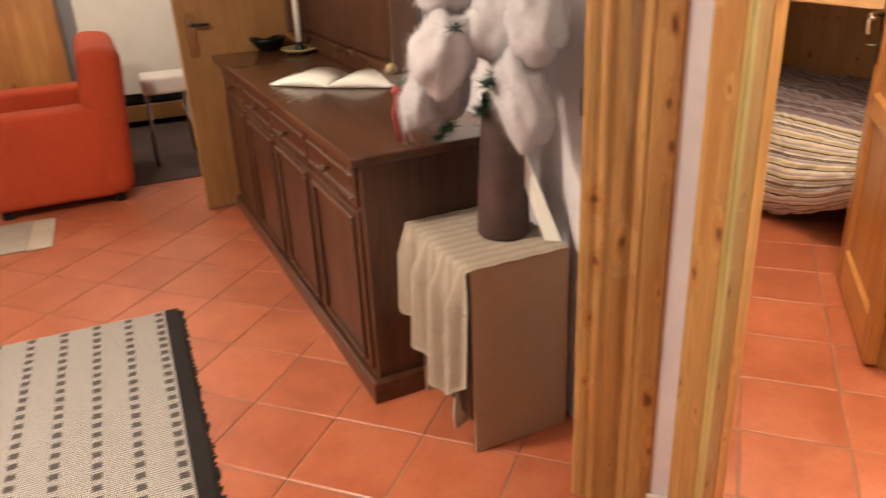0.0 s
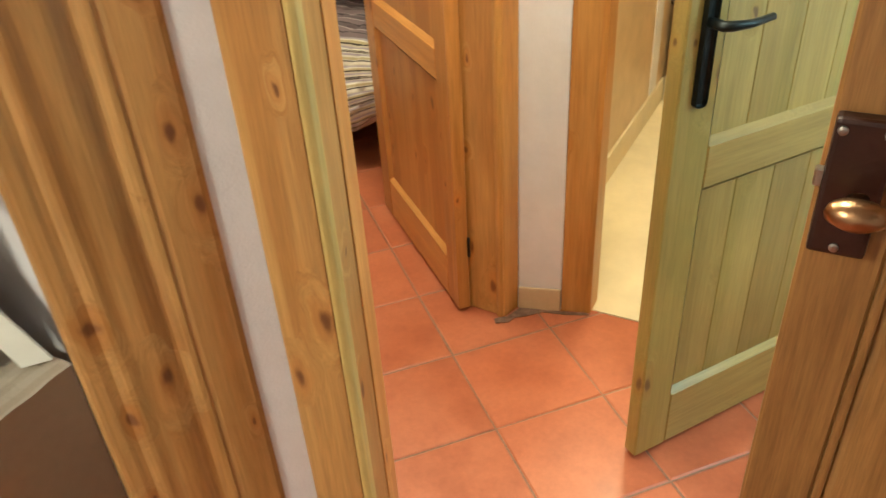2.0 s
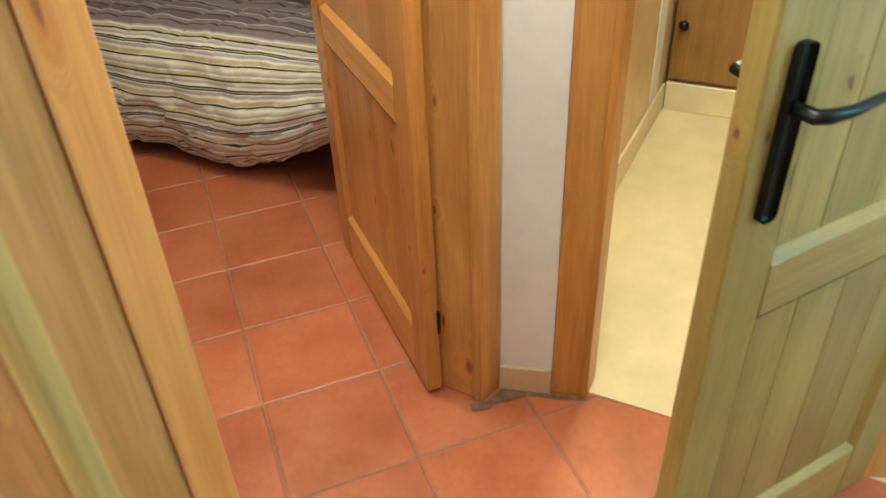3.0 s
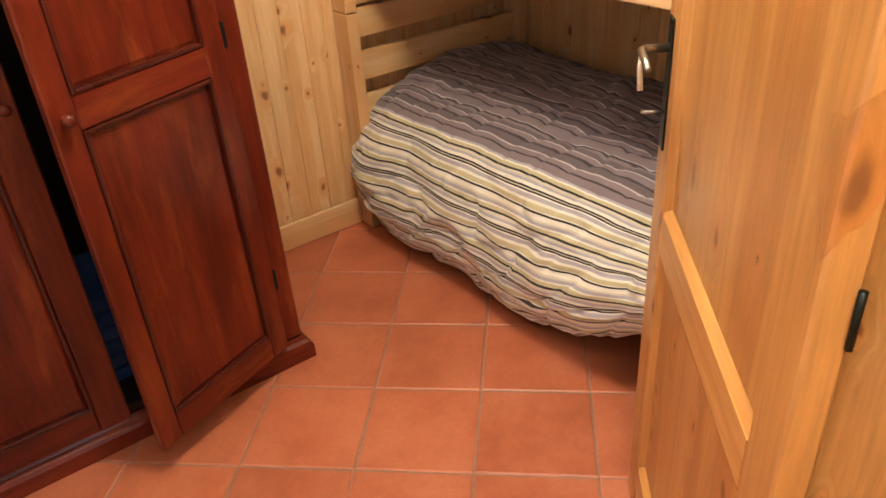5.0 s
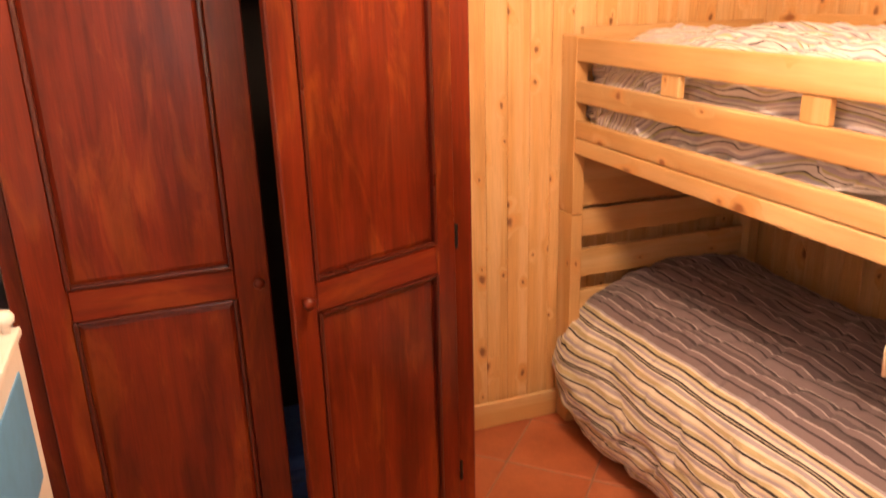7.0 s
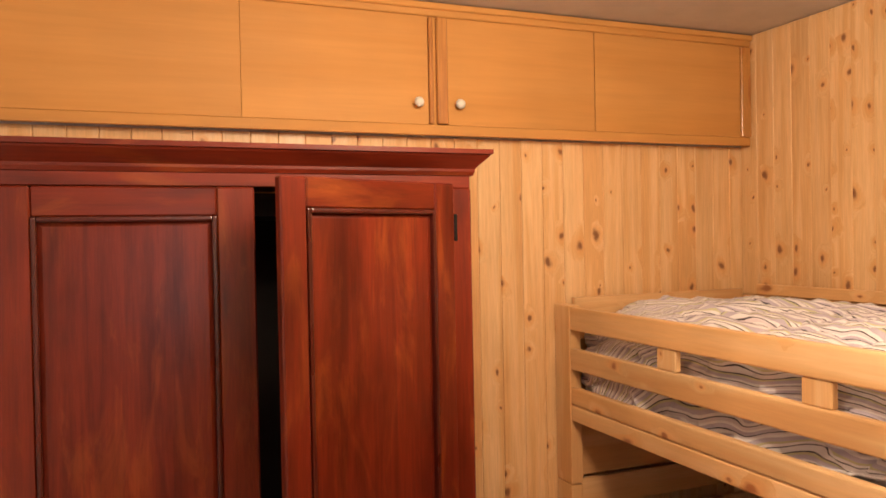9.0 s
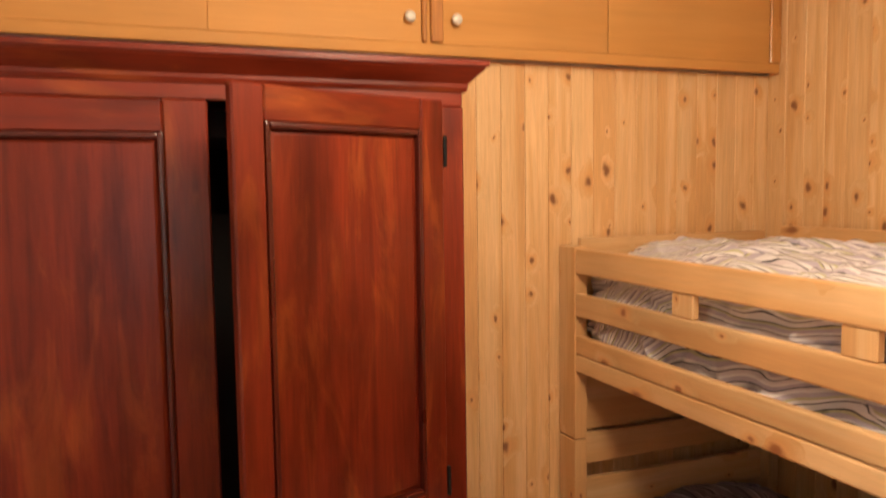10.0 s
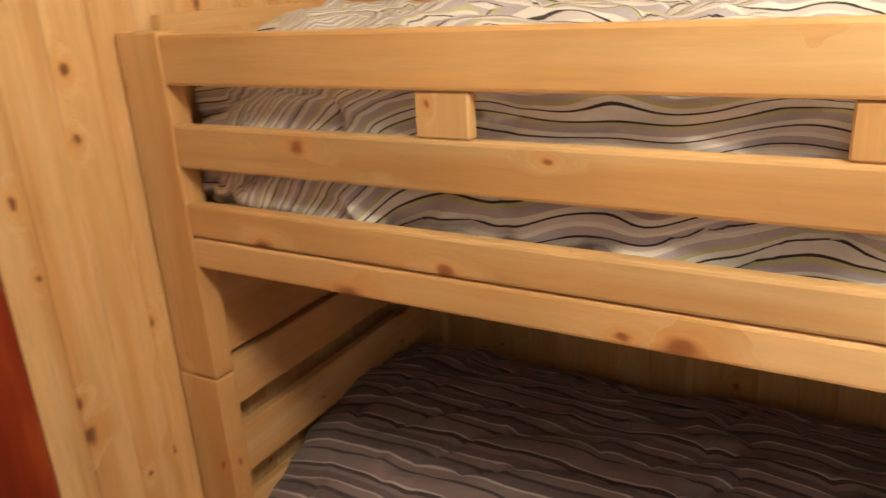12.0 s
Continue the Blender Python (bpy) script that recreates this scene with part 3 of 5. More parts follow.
part("end_strip", block(EAST - 0.05, EAST, 3.968, 3.987, 2.234, 2.608, 0.003), door_z, cupboard)
for x0, x1, knob in ((1.78, 2.4545, None), (2.4555, 3.094, 3.05), (3.167, 3.774, 3.205), (3.778, EAST - 0.052, None)):
    d = part("door", block(x0, x1, 3.9765, 3.984, 2.2325, 2.6095, 0.001), ply, cupboard)
    if knob:
        part("knob", move(lathe([(0.006, 0), (0.006, 0.012), (0.015, 0.018), (0.018, 0.026), (0.014, 0.035), (0.004, 0.038)]), pose(knob, 3.9765, 2.305, 90, 0, 0)), wax, d, "small round white knob", True)

# ---- wardrobe ----


def panel_door(name, parent, width, height, thick, z0, rails, stile, across, upright, face=-1, m=None, panel_in=0.012, chamfer=0.0, boards=0, bead=None):
    """A framed door in its own x (from the hinge or edge) and z; rails: (low, high) pairs; its front looks to -y (face -1) or +y."""
    leaf = new(name)
    leaf.parent = parent
    if m:
        leaf.matrix_local = m
    bev = 0.004
    for a, b in ((0, stile), (width - stile, width)):
        part("stile", block(a, b, -thick / 2, thick / 2, z0, z0 + height, bev), upright, leaf)
    for a, b in rails:
        part("rail", block(stile, width - stile, -thick / 2 + 0.001, thick / 2 - 0.001, a, b, bev), across, leaf)
    for (a0, b0), (a1, b1) in zip(rails, rails[1:]):
        if chamfer:
            # a flat panel of boards behind sloping edges of the frame
            n = max(boards, 1)
            w = (width - 2 * stile) / n
            for i in range(n):
                part("panel", block(stile + i * w + 0.0004, stile + (i + 1) * w - 0.0004, -thick / 2 + panel_in, thick / 2 - panel_in, b0, a1, 0.0018 if boards else 0.0), upright, leaf)
            x0, x1 = stile, width - stile
            for (p, q, u, v) in (((x0, b0), (x1, b0), (1, 1), (-1, 1)), ((x1, a1), (x0, a1), (-1, -1), (1, -1)), ((x0, a1), (x0, b0), (1, -1), (1, 1)), ((x1, b0), (x1, a1), (-1, 1), (-1, -1))):
                bm = bmesh.new()
                for s in (-1, 1):
                    hi, lo = s * (thick / 2 - 0.002), s * (thick / 2 - panel_in - 0.001)
                    c = [(p[0], hi, p[1]), (q[0], hi, q[1]), (q[0] + v[0] * chamfer, lo, q[1] + v[1] * chamfer), (p[0] + u[0] * chamfer, lo, p[1] + u[1] * chamfer), (p[0], lo, p[1]), (q[0], lo, q[1])]
                    vs = [bm.verts.new(k) for k in c]
                    bm.faces.new((vs[0], vs[1], vs[2], vs[3]))
                    bm.faces.new((vs[0], vs[3], vs[4]))
                    bm.faces.new((vs[1], vs[5], vs[2]))
                part("chamfer", bm, across if p[1] == q[1] else upright, leaf)
            continue
        bm = bmesh.new()
        # a panel with sloping edges
        outer = [(stile, b0), (width - stile, b0), (width - stile, a1), (stile, a1)]
        inner = [(stile + 0.022, b0 + 0.022), (width - stile - 0.022, b0 + 0.022), (width - stile - 0.022, a1 - 0.022), (stile + 0.022, a1 - 0.022)]
        for s in (-1, 1):
            deep, high = s * (thick / 2 - panel_in - 0.004), s * (thick / 2 - panel_in + 0.004)
            ov = [bm.verts.new((x, deep, z)) for x, z in outer]
            iv = [bm.verts.new((x, high, z)) for x, z in inner]
            bm.faces.new(iv)
            for i in range(4):
                bm.faces.new((ov[i], ov[(i + 1) % 4], iv[(i + 1) % 4], iv[i]))
        part("panel", bm, upright, leaf)
        for s in (-1, 1):
            y0, y1 = sorted((s * (thick / 2 - panel_in - 0.002), s * (thick / 2 + 0.003)))
            for x in (stile, width - stile - 0.011):
                part("bead", block(x, x + 0.011, y0, y1, b0, a1, 0.004, 2), bead or upright, leaf)
            for z in (b0, a1 - 0.011):
                part("bead", block(stile + 0.011, width - stile - 0.011, y0, y1, z, z + 0.011, 0.004, 2), bead or across, leaf)
    return leaf


def knob_at(parent, x, y, z, mat, size=1.0, label="", turn=90):
    return part("knob", move(lathe([(0.007 * size, 0), (0.007 * size, 0.012 * size), (0.016 * size, 0.02 * size), (0.019 * size, 0.03 * size), (0.014 * size, 0.04 * size), (0.003 * size, 0.043 * size)], 16),
                            pose(x, y, z, turn, 0, 0)), mat, parent, label, True)


W0, W1, WF, WB = 1.80, 2.963, 3.345, 4.0
wardrobe = thing("wardrobe", (0, 0, 0), "tall mahogany-stained wooden wardrobe with one door ajar", "wardrobe")
part("side_panel", block(W1 - 0.025, W1, WF, WB, 0.1, 1.98, 0.003), maho_z, wardrobe)
part("side_panel", block(W0, W0 + 0.025, WF, WB, 0.1, 1.98, 0.003), maho_z, wardrobe)
# back and bottom near-black, the wardrobe's inner shade is in their colour
part("back_panel", block(W0 + 0.025, W1 - 0.025, WB - 0.012, WB - 0.002, 0.1, 1.98), shade_and_spine_black, wardrobe)
part("bottom", block(W0 + 0.025, W1 - 0.025, WF + 0.01, WB - 0.012, 0.085, 0.11), shade_and_spine_black, wardrobe)
# added near-black block, stands in for shade behind the gap's upper end
part("lining", block(W0 + 0.026, W1 - 0.026, WF + 0.16, WB - 0.012, 1.90, 1.96), shade_and_spine_black, wardrobe)
part("top_rail", block(W0 + 0.0, W1, WF - 0.004, WF + 0.02, 1.965, 2.0, 0.002), maho_x, wardrobe)
part("corner_post", block(W1 - 0.055, W1 + 0.002, WF - 0.006, WF + 0.02, 0.09, 1.965, 0.004), maho_z, wardrobe)
part("corner_post", block(W0 - 0.002, W0 + 0.04, WF - 0.006, WF + 0.02, 0.09, 1.965, 0.004), maho_z, wardrobe)


def moulding(profile, x0, x1, y_front, y_back):
    """A moulding round the front and both ends; profile: (outwards, height) pairs."""
    bm = bmesh.new()
    rows = [[bm.verts.new(v) for v in ((x0 - o, y_back, z), (x0 - o, y_front - o, z), (x1 + o, y_front - o, z), (x1 + o, y_back, z))] for o, z in profile]
    for a, b in zip(rows, rows[1:]):
        for i in range(4):
            bm.faces.new((a[i], a[(i + 1) % 4], b[(i + 1) % 4], b[i]))
    bm.faces.new(rows[0][::-1])
    bm.faces.new(rows[-1])
    return bm


part("cornice", moulding([(0.0, 1.995), (0.008, 1.998), (0.012, 2.008), (0.012, 2.015), (0.026, 2.03), (0.042, 2.046), (0.044, 2.05), (0.05, 2.052), (0.05, 2.064)], W0, W1, WF, WB), maho_x, wardrobe)
part("plinth", moulding([(0.03, 0.0), (0.03, 0.05), (0.024, 0.062), (0.012, 0.07), (0.004, 0.084)], W0, W1, WF, WB), maho_x, wardrobe)
left_leaf = panel_door("door", wardrobe, 0.555, 1.87, 0.024, 0.092, [(0.092, 0.175), (1.008, 1.09), (1.895, 1.962)], 0.086, maho_x, maho_z, bead=maho_bead, m=pose(1.842, WF - 0.018, 0))
knob_at(left_leaf, 0.555 - 0.03, -0.012, 1.05, maho_z, 0.8)
right_leaf = panel_door("door", wardrobe, 0.515, 1.882, 0.024, 0.092, [(0.092, 0.175), (1.008, 1.09), (1.905, 1.974)], 0.066, maho_x, maho_z, bead=maho_bead, m=pose(2.898, WF - 0.028, 0, 0, 0, 180 + 21.5))
# its own front looks to +y there
part("knob", move(lathe([(0.006, 0), (0.006, 0.01), (0.014, 0.017), (0.016, 0.026), (0.011, 0.034), (0.003, 0.036)], 16), pose(0.515 - 0.03, 0.012, 1.05, -90, 0, 0)), maho_z, right_leaf, "", True)
for z in (0.35, 1.10, 1.86):
    part("hinge", block(-0.006, 0.003, 0.010, 0.018, z - 0.035, z + 0.035, 0.002), black_iron, right_leaf, "black iron hinge")
structure_blue = thing("folded_clothes", (2.36, 3.62, 0.112), "folded dark blue clothes inside the wardrobe", "clothes")
for i in range(6):
    part("garment", block(-0.12, 0.16, -0.15, 0.18, i * 0.05, i * 0.05 + 0.047, 0.02, 3), blue_cloth, structure_blue, "", True)

# ---- bunk bed ----
BX, BE, BN, BS = 3.612, 4.525, 4.028, 2.03
bunk = thing("bunk_bed", (0, 0, 0), "pine bunk bed with striped bedding on both bunks", "bed")


def bunk_post(x0, x1, y0, y1):
    part("post", block(x0, x1, y0, y1, 0.0, 0.905, 0.005, 2), post_z, bunk)
    part("post_top", block(x0, x1, y0, y1, 0.909, 1.574, 0.005, 2), post_z, bunk)


bunk_post(BX, BX + 0.05, BN - 0.105, BN)
bunk_post(BX, BX + 0.05, BS, BS + 0.105)
bunk_post(BE - 0.05, BE, BN - 0.105, BN)
bunk_post(BE - 0.05, BE, BS, BS + 0.105)
R0, R1 = BS + 0.105, BN - 0.105
for x0, x1 in ((BX + 0.002, BX + 0.03), (BE - 0.03, BE - 0.002)):
    part("guard_rail", block(x0, x1, R0, R1, 1.484, 1.569, 0.006, 2), pine_y, bunk)
    part("guard_rail", block(x0, x1, R0, R1, 1.338, 1.416, 0.006, 2), pine_y, bunk)
    part("side_rail", block(x0, x1, R0, R1, 1.209, 1.272, 0.006, 2), pine_y, bunk)
    part("side_rail", block(x0, x1, R0, R1, 1.148, 1.206, 0.006, 2), pine_y, bunk)
    part("low_side_rail", block(x0 + 0.012, x1 + 0.012, R0, R1, 0.27, 0.36, 0.006, 2), pine_y, bunk)
for y0 in (3.333, 2.782, 2.23):
    part("spacer", block(BX + 0.006, BX + 0.028, y0, y0 + 0.088, 1.417, 1.483, 0.003), post_z, bunk)
for y0, y1 in ((BN - 0.065, BN - 0.04), (BS + 0.04, BS + 0.065)):
    for z0, z1 in ((0.29, 0.40), (0.47, 0.57), (0.63, 0.745), (0.80, 0.91), (0.925, 1.14), (1.21, 1.34), (1.44, 1.60)):
        part("end_slat", block(BX + 0.05, BE - 0.05, y0, y1, z0, z1, 0.005, 2), pine_x, bunk)
part("back_board", block(BE - 0.02, BE - 0.004, R0, R1, 1.575, 1.62, 0.004), pine_y, bunk)
for i in range(12):
    y = R0 + 0.06 + i * 0.15
    for z in (0.285, 1.17):
        part("bed_slat", block(BX + 0.045, BE - 0.045, y, y + 0.07, z, z + 0.018, 0.003), pine_x, bunk)


def cloth(name, profile, y0, y1, rows, seed, rough, mat, label, waves, thick=0.018, hem=0.0, ends=0.0, drift=0.02, crease=0.2, rise=0.0, fine=0.0, skew=0.0, lift=0.0, dip=0.0):
    """A bed cover over a profile of (x, z) points, laid along y, with folds and creases."""
    bm = bmesh.new()
    uv = bm.loops.layers.uv.new("cloth")
    pts = [Vector((p[0], 0, p[1])) for p in profile]
    cum = [0.0]
    for a, b in zip(pts, pts[1:]):
        cum.append(cum[-1] + (b - a).length)
    cols = 96
    line = []
    for c in range(cols + 1):
        s = cum[-1] * c / cols
        k = max(i for i in range(len(cum)) if cum[i] <= s + 1e-9)
        k = min(k, len(pts) - 2)
        f = (s - cum[k]) / (cum[k + 1] - cum[k])
        p0, p1, p2, p3 = pts[max(k - 1, 0)], pts[k], pts[k + 1], pts[min(k + 2, len(pts) - 1)]
        q = 0.5 * ((2 * p1) + (p2 - p0) * f + (2 * p0 - 5 * p1 + 4 * p2 - p3) * f * f + (3 * p1 - p0 - 3 * p2 + p3) * f ** 3)
        line.append((q, s))
    grid = []
    for r in range(rows + 1):
        g = r / rows
        y = y0 + (y1 - y0) * g
        out = []
        for c, (q, s) in enumerate(line):
            w = c / cols
            a, b = line[max(c - 1, 0)][0], line[min(c + 1, cols)][0]
            t = (b - a).normalized()
            nrm = Vector((-t.z, 0, t.x))
            n1 = noise.noise(Vector((y * 2.2 + seed, s * 2.6, seed)))
            n2 = noise.noise(Vector((y * 6.0 + seed, s * 8.0 + 3 * n1, seed + 5)))
            n3 = 1 - abs(noise.noise(Vector((y * 4.0 + s * 5.0 + seed, s * 7.5 - y * 3.0, seed + 9)))) * 2
            n4 = max(0, 1 - abs(noise.noise(Vector((y * 3.0 - s * 4.0 + seed, s * 9.0 + y * 5.0, seed + 2)))) * 4)
            h = rough * (0.9 * n1 + 0.35 * n2 + 0.25 * max(0, n3) ** 3 - crease * n4 ** 3)
            h += waves * (math.sin(y * 9 + 2 * n1 + s * 3) * 0.5 + 0.5 * math.sin(y * 23 + s * 14 + 4 * n1))
            if fine:
                f1 = noise.noise(Vector((y * 5.0 + seed, s * 22.0 + 5 * n1 - y * 6.0, 3.0)))
                f2 = noise.noise(Vector((y * 11.0 - s * 9.0, s * 30.0 + y * 8.0 + 4 * n2, seed)))
                h += fine * (1 - 2.2 * abs(f1)) + 0.4 * fine * f2
            end = min(g, 1 - g)
            if ends and end < 0.12:
                h -= ends * (1 - end / 0.12) ** 2
            p = Vector((q.x, y + 0.02 * n1, q.z)) + nrm * h
            if rise and y < 2.95 and w < 0.4:
                up = ((2.95 - y) / 0.55) ** 1.6 * (1 - w / 0.4)
                p.z += rise * up
                p.x += 0.03 * up
            if dip and y > 2.9:
                p.z -= dip * min(1.0, (y - 2.9) / 0.8) * max(0.0, p.z - 0.1) / 0.55 * max(0.0, 1 - w / 0.7)
            if lift and y < 3.3 and w < 0.3:
                p.z += lift * (3.3 - y) * (1 - w / 0.3)
            if hem and w < 0.12:
                p.z += hem * (1 - w / 0.12) * (0.6 * noise.noise(Vector((y * 3.1, seed, 1))) + (0.9 * max(0, 0.35 - g) if y1 > y0 else 0))
            pull = min(1.0, max(0.0, (y - 3.35) / 0.5))
            out.append((bm.verts.new(p), s + drift * n1 + drift * 0.3 * n2 + skew * pull * pull))
        grid.append(out)
    hem_line = [row[0][0].co.copy() for row in grid[::2]]
    for r in range(rows):
        for c in range(cols):
            quad = [grid[r][c], grid[r][c + 1], grid[r + 1][c + 1], grid[r + 1][c]]
            f = bm.faces.new([v for v, _ in quad])
            for loop, (v, s), gy in zip(f.loops, quad, (r, r, r + 1, r + 1)):
                loop[uv].uv = (y0 + (y1 - y0) * gy / rows, s)
    # the underside, and a rim that joins it to the top
    under = []
    for r in range(rows + 1):
        line_below = []
        for c in range(cols + 1):
            a, b = grid[r][max(c - 1, 0)][0].co, grid[r][min(c + 1, cols)][0].co
            u, v = grid[max(r - 1, 0)][c][0].co, grid[min(r + 1, rows)][c][0].co
            down = (v - u).cross(b - a).normalized()
            line_below.append(bm.verts.new(grid[r][c][0].co + down * thick))
        under.append(line_below)
    for r in range(rows):
        for c in range(cols):
            bm.faces.new((under[r][c], under[r + 1][c], under[r + 1][c + 1], under[r][c + 1]))
    rim = [(r, 0) for r in range(rows + 1)] + [(rows, c) for c in range(1, cols + 1)] + [(r, cols) for r in range(rows - 1, -1, -1)] + [(0, c) for c in range(cols - 1, 0, -1)]
    for (r0, c0), (r1, c1) in zip(rim, rim[1:] + rim[:1]):
        f = bm.faces.new((grid[r0][c0][0], grid[r1][c1][0], under[r1][c1], under[r0][c0]))
        for loop in f.loops:
            loop[uv].uv = (y0, grid[r0][c0][1])
    ob = thing(name, (0, 0, 0), label, "bedding")
    part("cover", bm, mat, ob, "", True)
    part("hem", tube(hem_line, 0.005, 6), mat, ob, "", True)
    return ob


for z, tag in ((0.305, "lower"), (1.19, "upper")):
    mt = thing("mattress", (0, 0, 0), "white mattress of the " + tag + " bunk", "mattress")
    part("core", block(BX + 0.085, BE - 0.05, R0 - 0.02, R1 + 0.03, z, z + 0.13, 0.03, 3), mattress_mat, mt, "", True)
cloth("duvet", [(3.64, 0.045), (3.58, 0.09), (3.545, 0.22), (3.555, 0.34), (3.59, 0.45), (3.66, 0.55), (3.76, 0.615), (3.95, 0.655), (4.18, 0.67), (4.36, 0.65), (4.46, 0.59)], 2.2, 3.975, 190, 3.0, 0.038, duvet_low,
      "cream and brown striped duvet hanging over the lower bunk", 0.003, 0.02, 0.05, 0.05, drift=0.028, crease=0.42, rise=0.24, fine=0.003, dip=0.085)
cloth("bed_cover", [(3.668, 1.20), (3.665, 1.25), (3.662, 1.32), (3.668, 1.40), (3.69, 1.475), (3.76, 1.52), (3.90, 1.565), (4.08, 1.585), (4.28, 1.575), (4.45, 1.53)], 2.16, 3.93, 180, 11.0, 0.042, duvet_high,
      "crumpled striped cotton cover on the upper bunk", 0.007, 0.012, 0.0, 0.02, 0.10, 0.55, fine=0.010, skew=0.34, lift=0.13)

# ---- bedroom door ----
door_1 = thing("bedroom_door", pose(2.843, 1.667, 0.012, 0, 0, 48.7), "open honey-pine panelled door with a lever handle", "door")
panel_door("leaf", door_1, 0.79, 1.99, 0.042, 0.0, [(0.0, 0.162), (0.765, 0.86), (1.80, 1.99)], 0.095, door_x, door_z, panel_in=0.016, chamfer=0.014)
lock = part("lock_plate", block(0.735, 0.772, 0.021, 0.025, 0.97, 1.22, 0.003), black_iron, door_1, "black iron lock plate")
part("handle", tube([(0.752, 0.022, 1.165), (0.752, 0.065, 1.165), (0.742, 0.075, 1.165), (0.65, 0.078, 1.16)], [0.008, 0.008, 0.008, 0.006], 10), steel, lock, "steel lever handle", True)
part("key", tube([(0.752, 0.022, 1.045), (0.752, 0.066, 1.045)], 0.004, 8), steel, lock, "", True)
part("tassel", tube([(0.750, 0.072, 1.163), (0.750, 0.075, 1.135), (0.746, 0.072, 1.09)], [0.003, 0.005, 0.006], 8), linen, lock, "pale tassel tied to the handle", True)

for z in (0.24, 1.12, 1.76):
    part("hinge", tube([(-0.004, -0.019, z - 0.035), (-0.004, -0.019, z + 0.035)], 0.0045, 10), black_iron, door_1, "black iron hinge", True)
frame_1 = thing("bedroom_door_frame", (0, 0, 0), "varnished pine door frame round the bedroom doorway", "door frame", kind="structure")
part("jamb", prism([(2.868, 1.545), (2.945, 1.53), (2.955, 1.70), (2.878, 1.70)], 0, 2.06, 0.006), hall_z, frame_1)
part("casing", prism([(2.866, 1.536), (2.938, 1.515), (2.948, 1.528), (2.872, 1.552)], 0, 2.10, 0.004), hall_z, frame_1)
part("bead", prism([(2.858, 1.548), (2.870, 1.538), (2.874, 1.556), (2.862, 1.562)], 0, 2.06, 0.003), hall_z, frame_1)
part("head", prism([(1.845, 1.33), (2.868, 1.545), (2.868, 1.66), (1.845, 1.45)], 2.06, 2.13, 0.004), frame_x, frame_1)
# ---- bathroom door ----
ang = math.degrees(math.atan2(1.013 - 0.633, 2.456 - 3.0))
door_2 = thing("bathroom_door", pose(3.005, 0.628, 0.012, 0, 0, ang), "open pale pine door with a black lever handle", "door")
panel_door("leaf", door_2, 0.668, 1.99, 0.042, 0.0, [(0.0, 0.170), (0.755, 0.858), (1.80, 1.99)], 0.10, bath_x, bath_z, panel_in=0.016, chamfer=0.013, boards=4)
plate = part("handle_plate", block(0.604, 0.634, 0.021, 0.027, 0.955, 1.20, 0.013, 3), black_iron, door_2, "long black iron handle plate")
part("handle", tube([(0.618, 0.025, 1.118), (0.618, 0.06, 1.118), (0.605, 0.068, 1.118), (0.56, 0.07, 1.115), (0.505, 0.068, 1.118)], [0.010, 0.010, 0.010, 0.008, 0.007], 10), black_iron, plate, "", True)
plate2 = part("back_plate", block(0.60, 0.637, -0.027, -0.021, 0.955, 1.20, 0.014, 3), black_iron, door_2, "")
part("handle", tube([(0.618, -0.025, 1.135), (0.618, -0.065, 1.135), (0.55, -0.07, 1.135)], 0.009, 8), black_iron, plate2, "", True)
frame_2 = thing("bathroom_door_frame", (0, 0, 0), "varnished pine frame of the bathroom doorway", "door frame", kind="structure")
part("jamb", prism([(2.966, 1.378), (2.990, 1.300), (3.09, 1.300), (3.09, 1.378)], 0, 2.06, 0.005), hall_z, frame_2)
part("bead", prism([(2.985, 1.302), (2.992, 1.285), (3.07, 1.285), (3.07, 1.302)], 0, 2.06, 0.003), hall_z, frame_2)
part("jamb", prism([(3.0, 0.622), (3.09, 0.622), (3.09, 0.556), (3.022, 0.556)], 0, 2.06, 0.005), hall_z, frame_2)
part("head", prism([(2.99, 0.58), (3.09, 0.58), (3.09, 1.36), (2.985, 1.36)], 2.06, 2.13, 0.004), frame_x, frame_2)

# ---- the post between living room, hall and bedroom ----
post = thing("door_post", (0, 0, 0), "layered knotty pine door post beside a strip of white plaster", "door frame", kind="structure")
structure("wall_post", prism([(1.60, 1.535), (1.672, 1.432), (1.712, 1.392), (1.76, 1.40), (1.76, 1.53)], 0, CEIL), plaster, "strip of white plaster between two door frames")
A0, B0 = Vector((1.497, 1.575)), Vector((1.670, 1.428))
along = (B0 - A0).normalized()


def profile_piece(name, pairs):
    """An upright moulding on the slanting face; pairs: (along the face, outwards)."""
    ob = part(name, prism([(a, -o) for a, o in pairs] + [(pairs[-1][0], 0.05), (pairs[0][0], 0.05)], 0, 2.12), frame_z, post)
    ob.matrix_local = pose(A0.x, A0.y, 0, 0, 0, math.degrees(math.atan2(along.y, along.x)))
    return ob


wide = [i / 22 * 0.1545 for i in range(23)]
swell = lambda a: 0.006 - 0.0045 * math.exp(-((a - 0.040) / 0.007) ** 2) + 0.005 * math.exp(-((a - 0.060) / 0.012) ** 2) - 0.011 * math.exp(-((a - 0.128) / 0.013) ** 2) - 0.012 * math.exp(-(a / 0.006) ** 2)
profile_piece("casing", [(a, swell(a)) for a in wide])
profile_piece("edge_strip", [(0.1546, 0.003), (0.158, 0.003), (0.166, 0.005), (0.200, 0.005), (0.218, 0.003), (0.226, -0.003)])
part("casing", prism([(1.703, 1.392), (1.702, 1.288), (1.745, 1.288), (1.76, 1.392)], 0, 2.12, 0.006), frame_z, post)
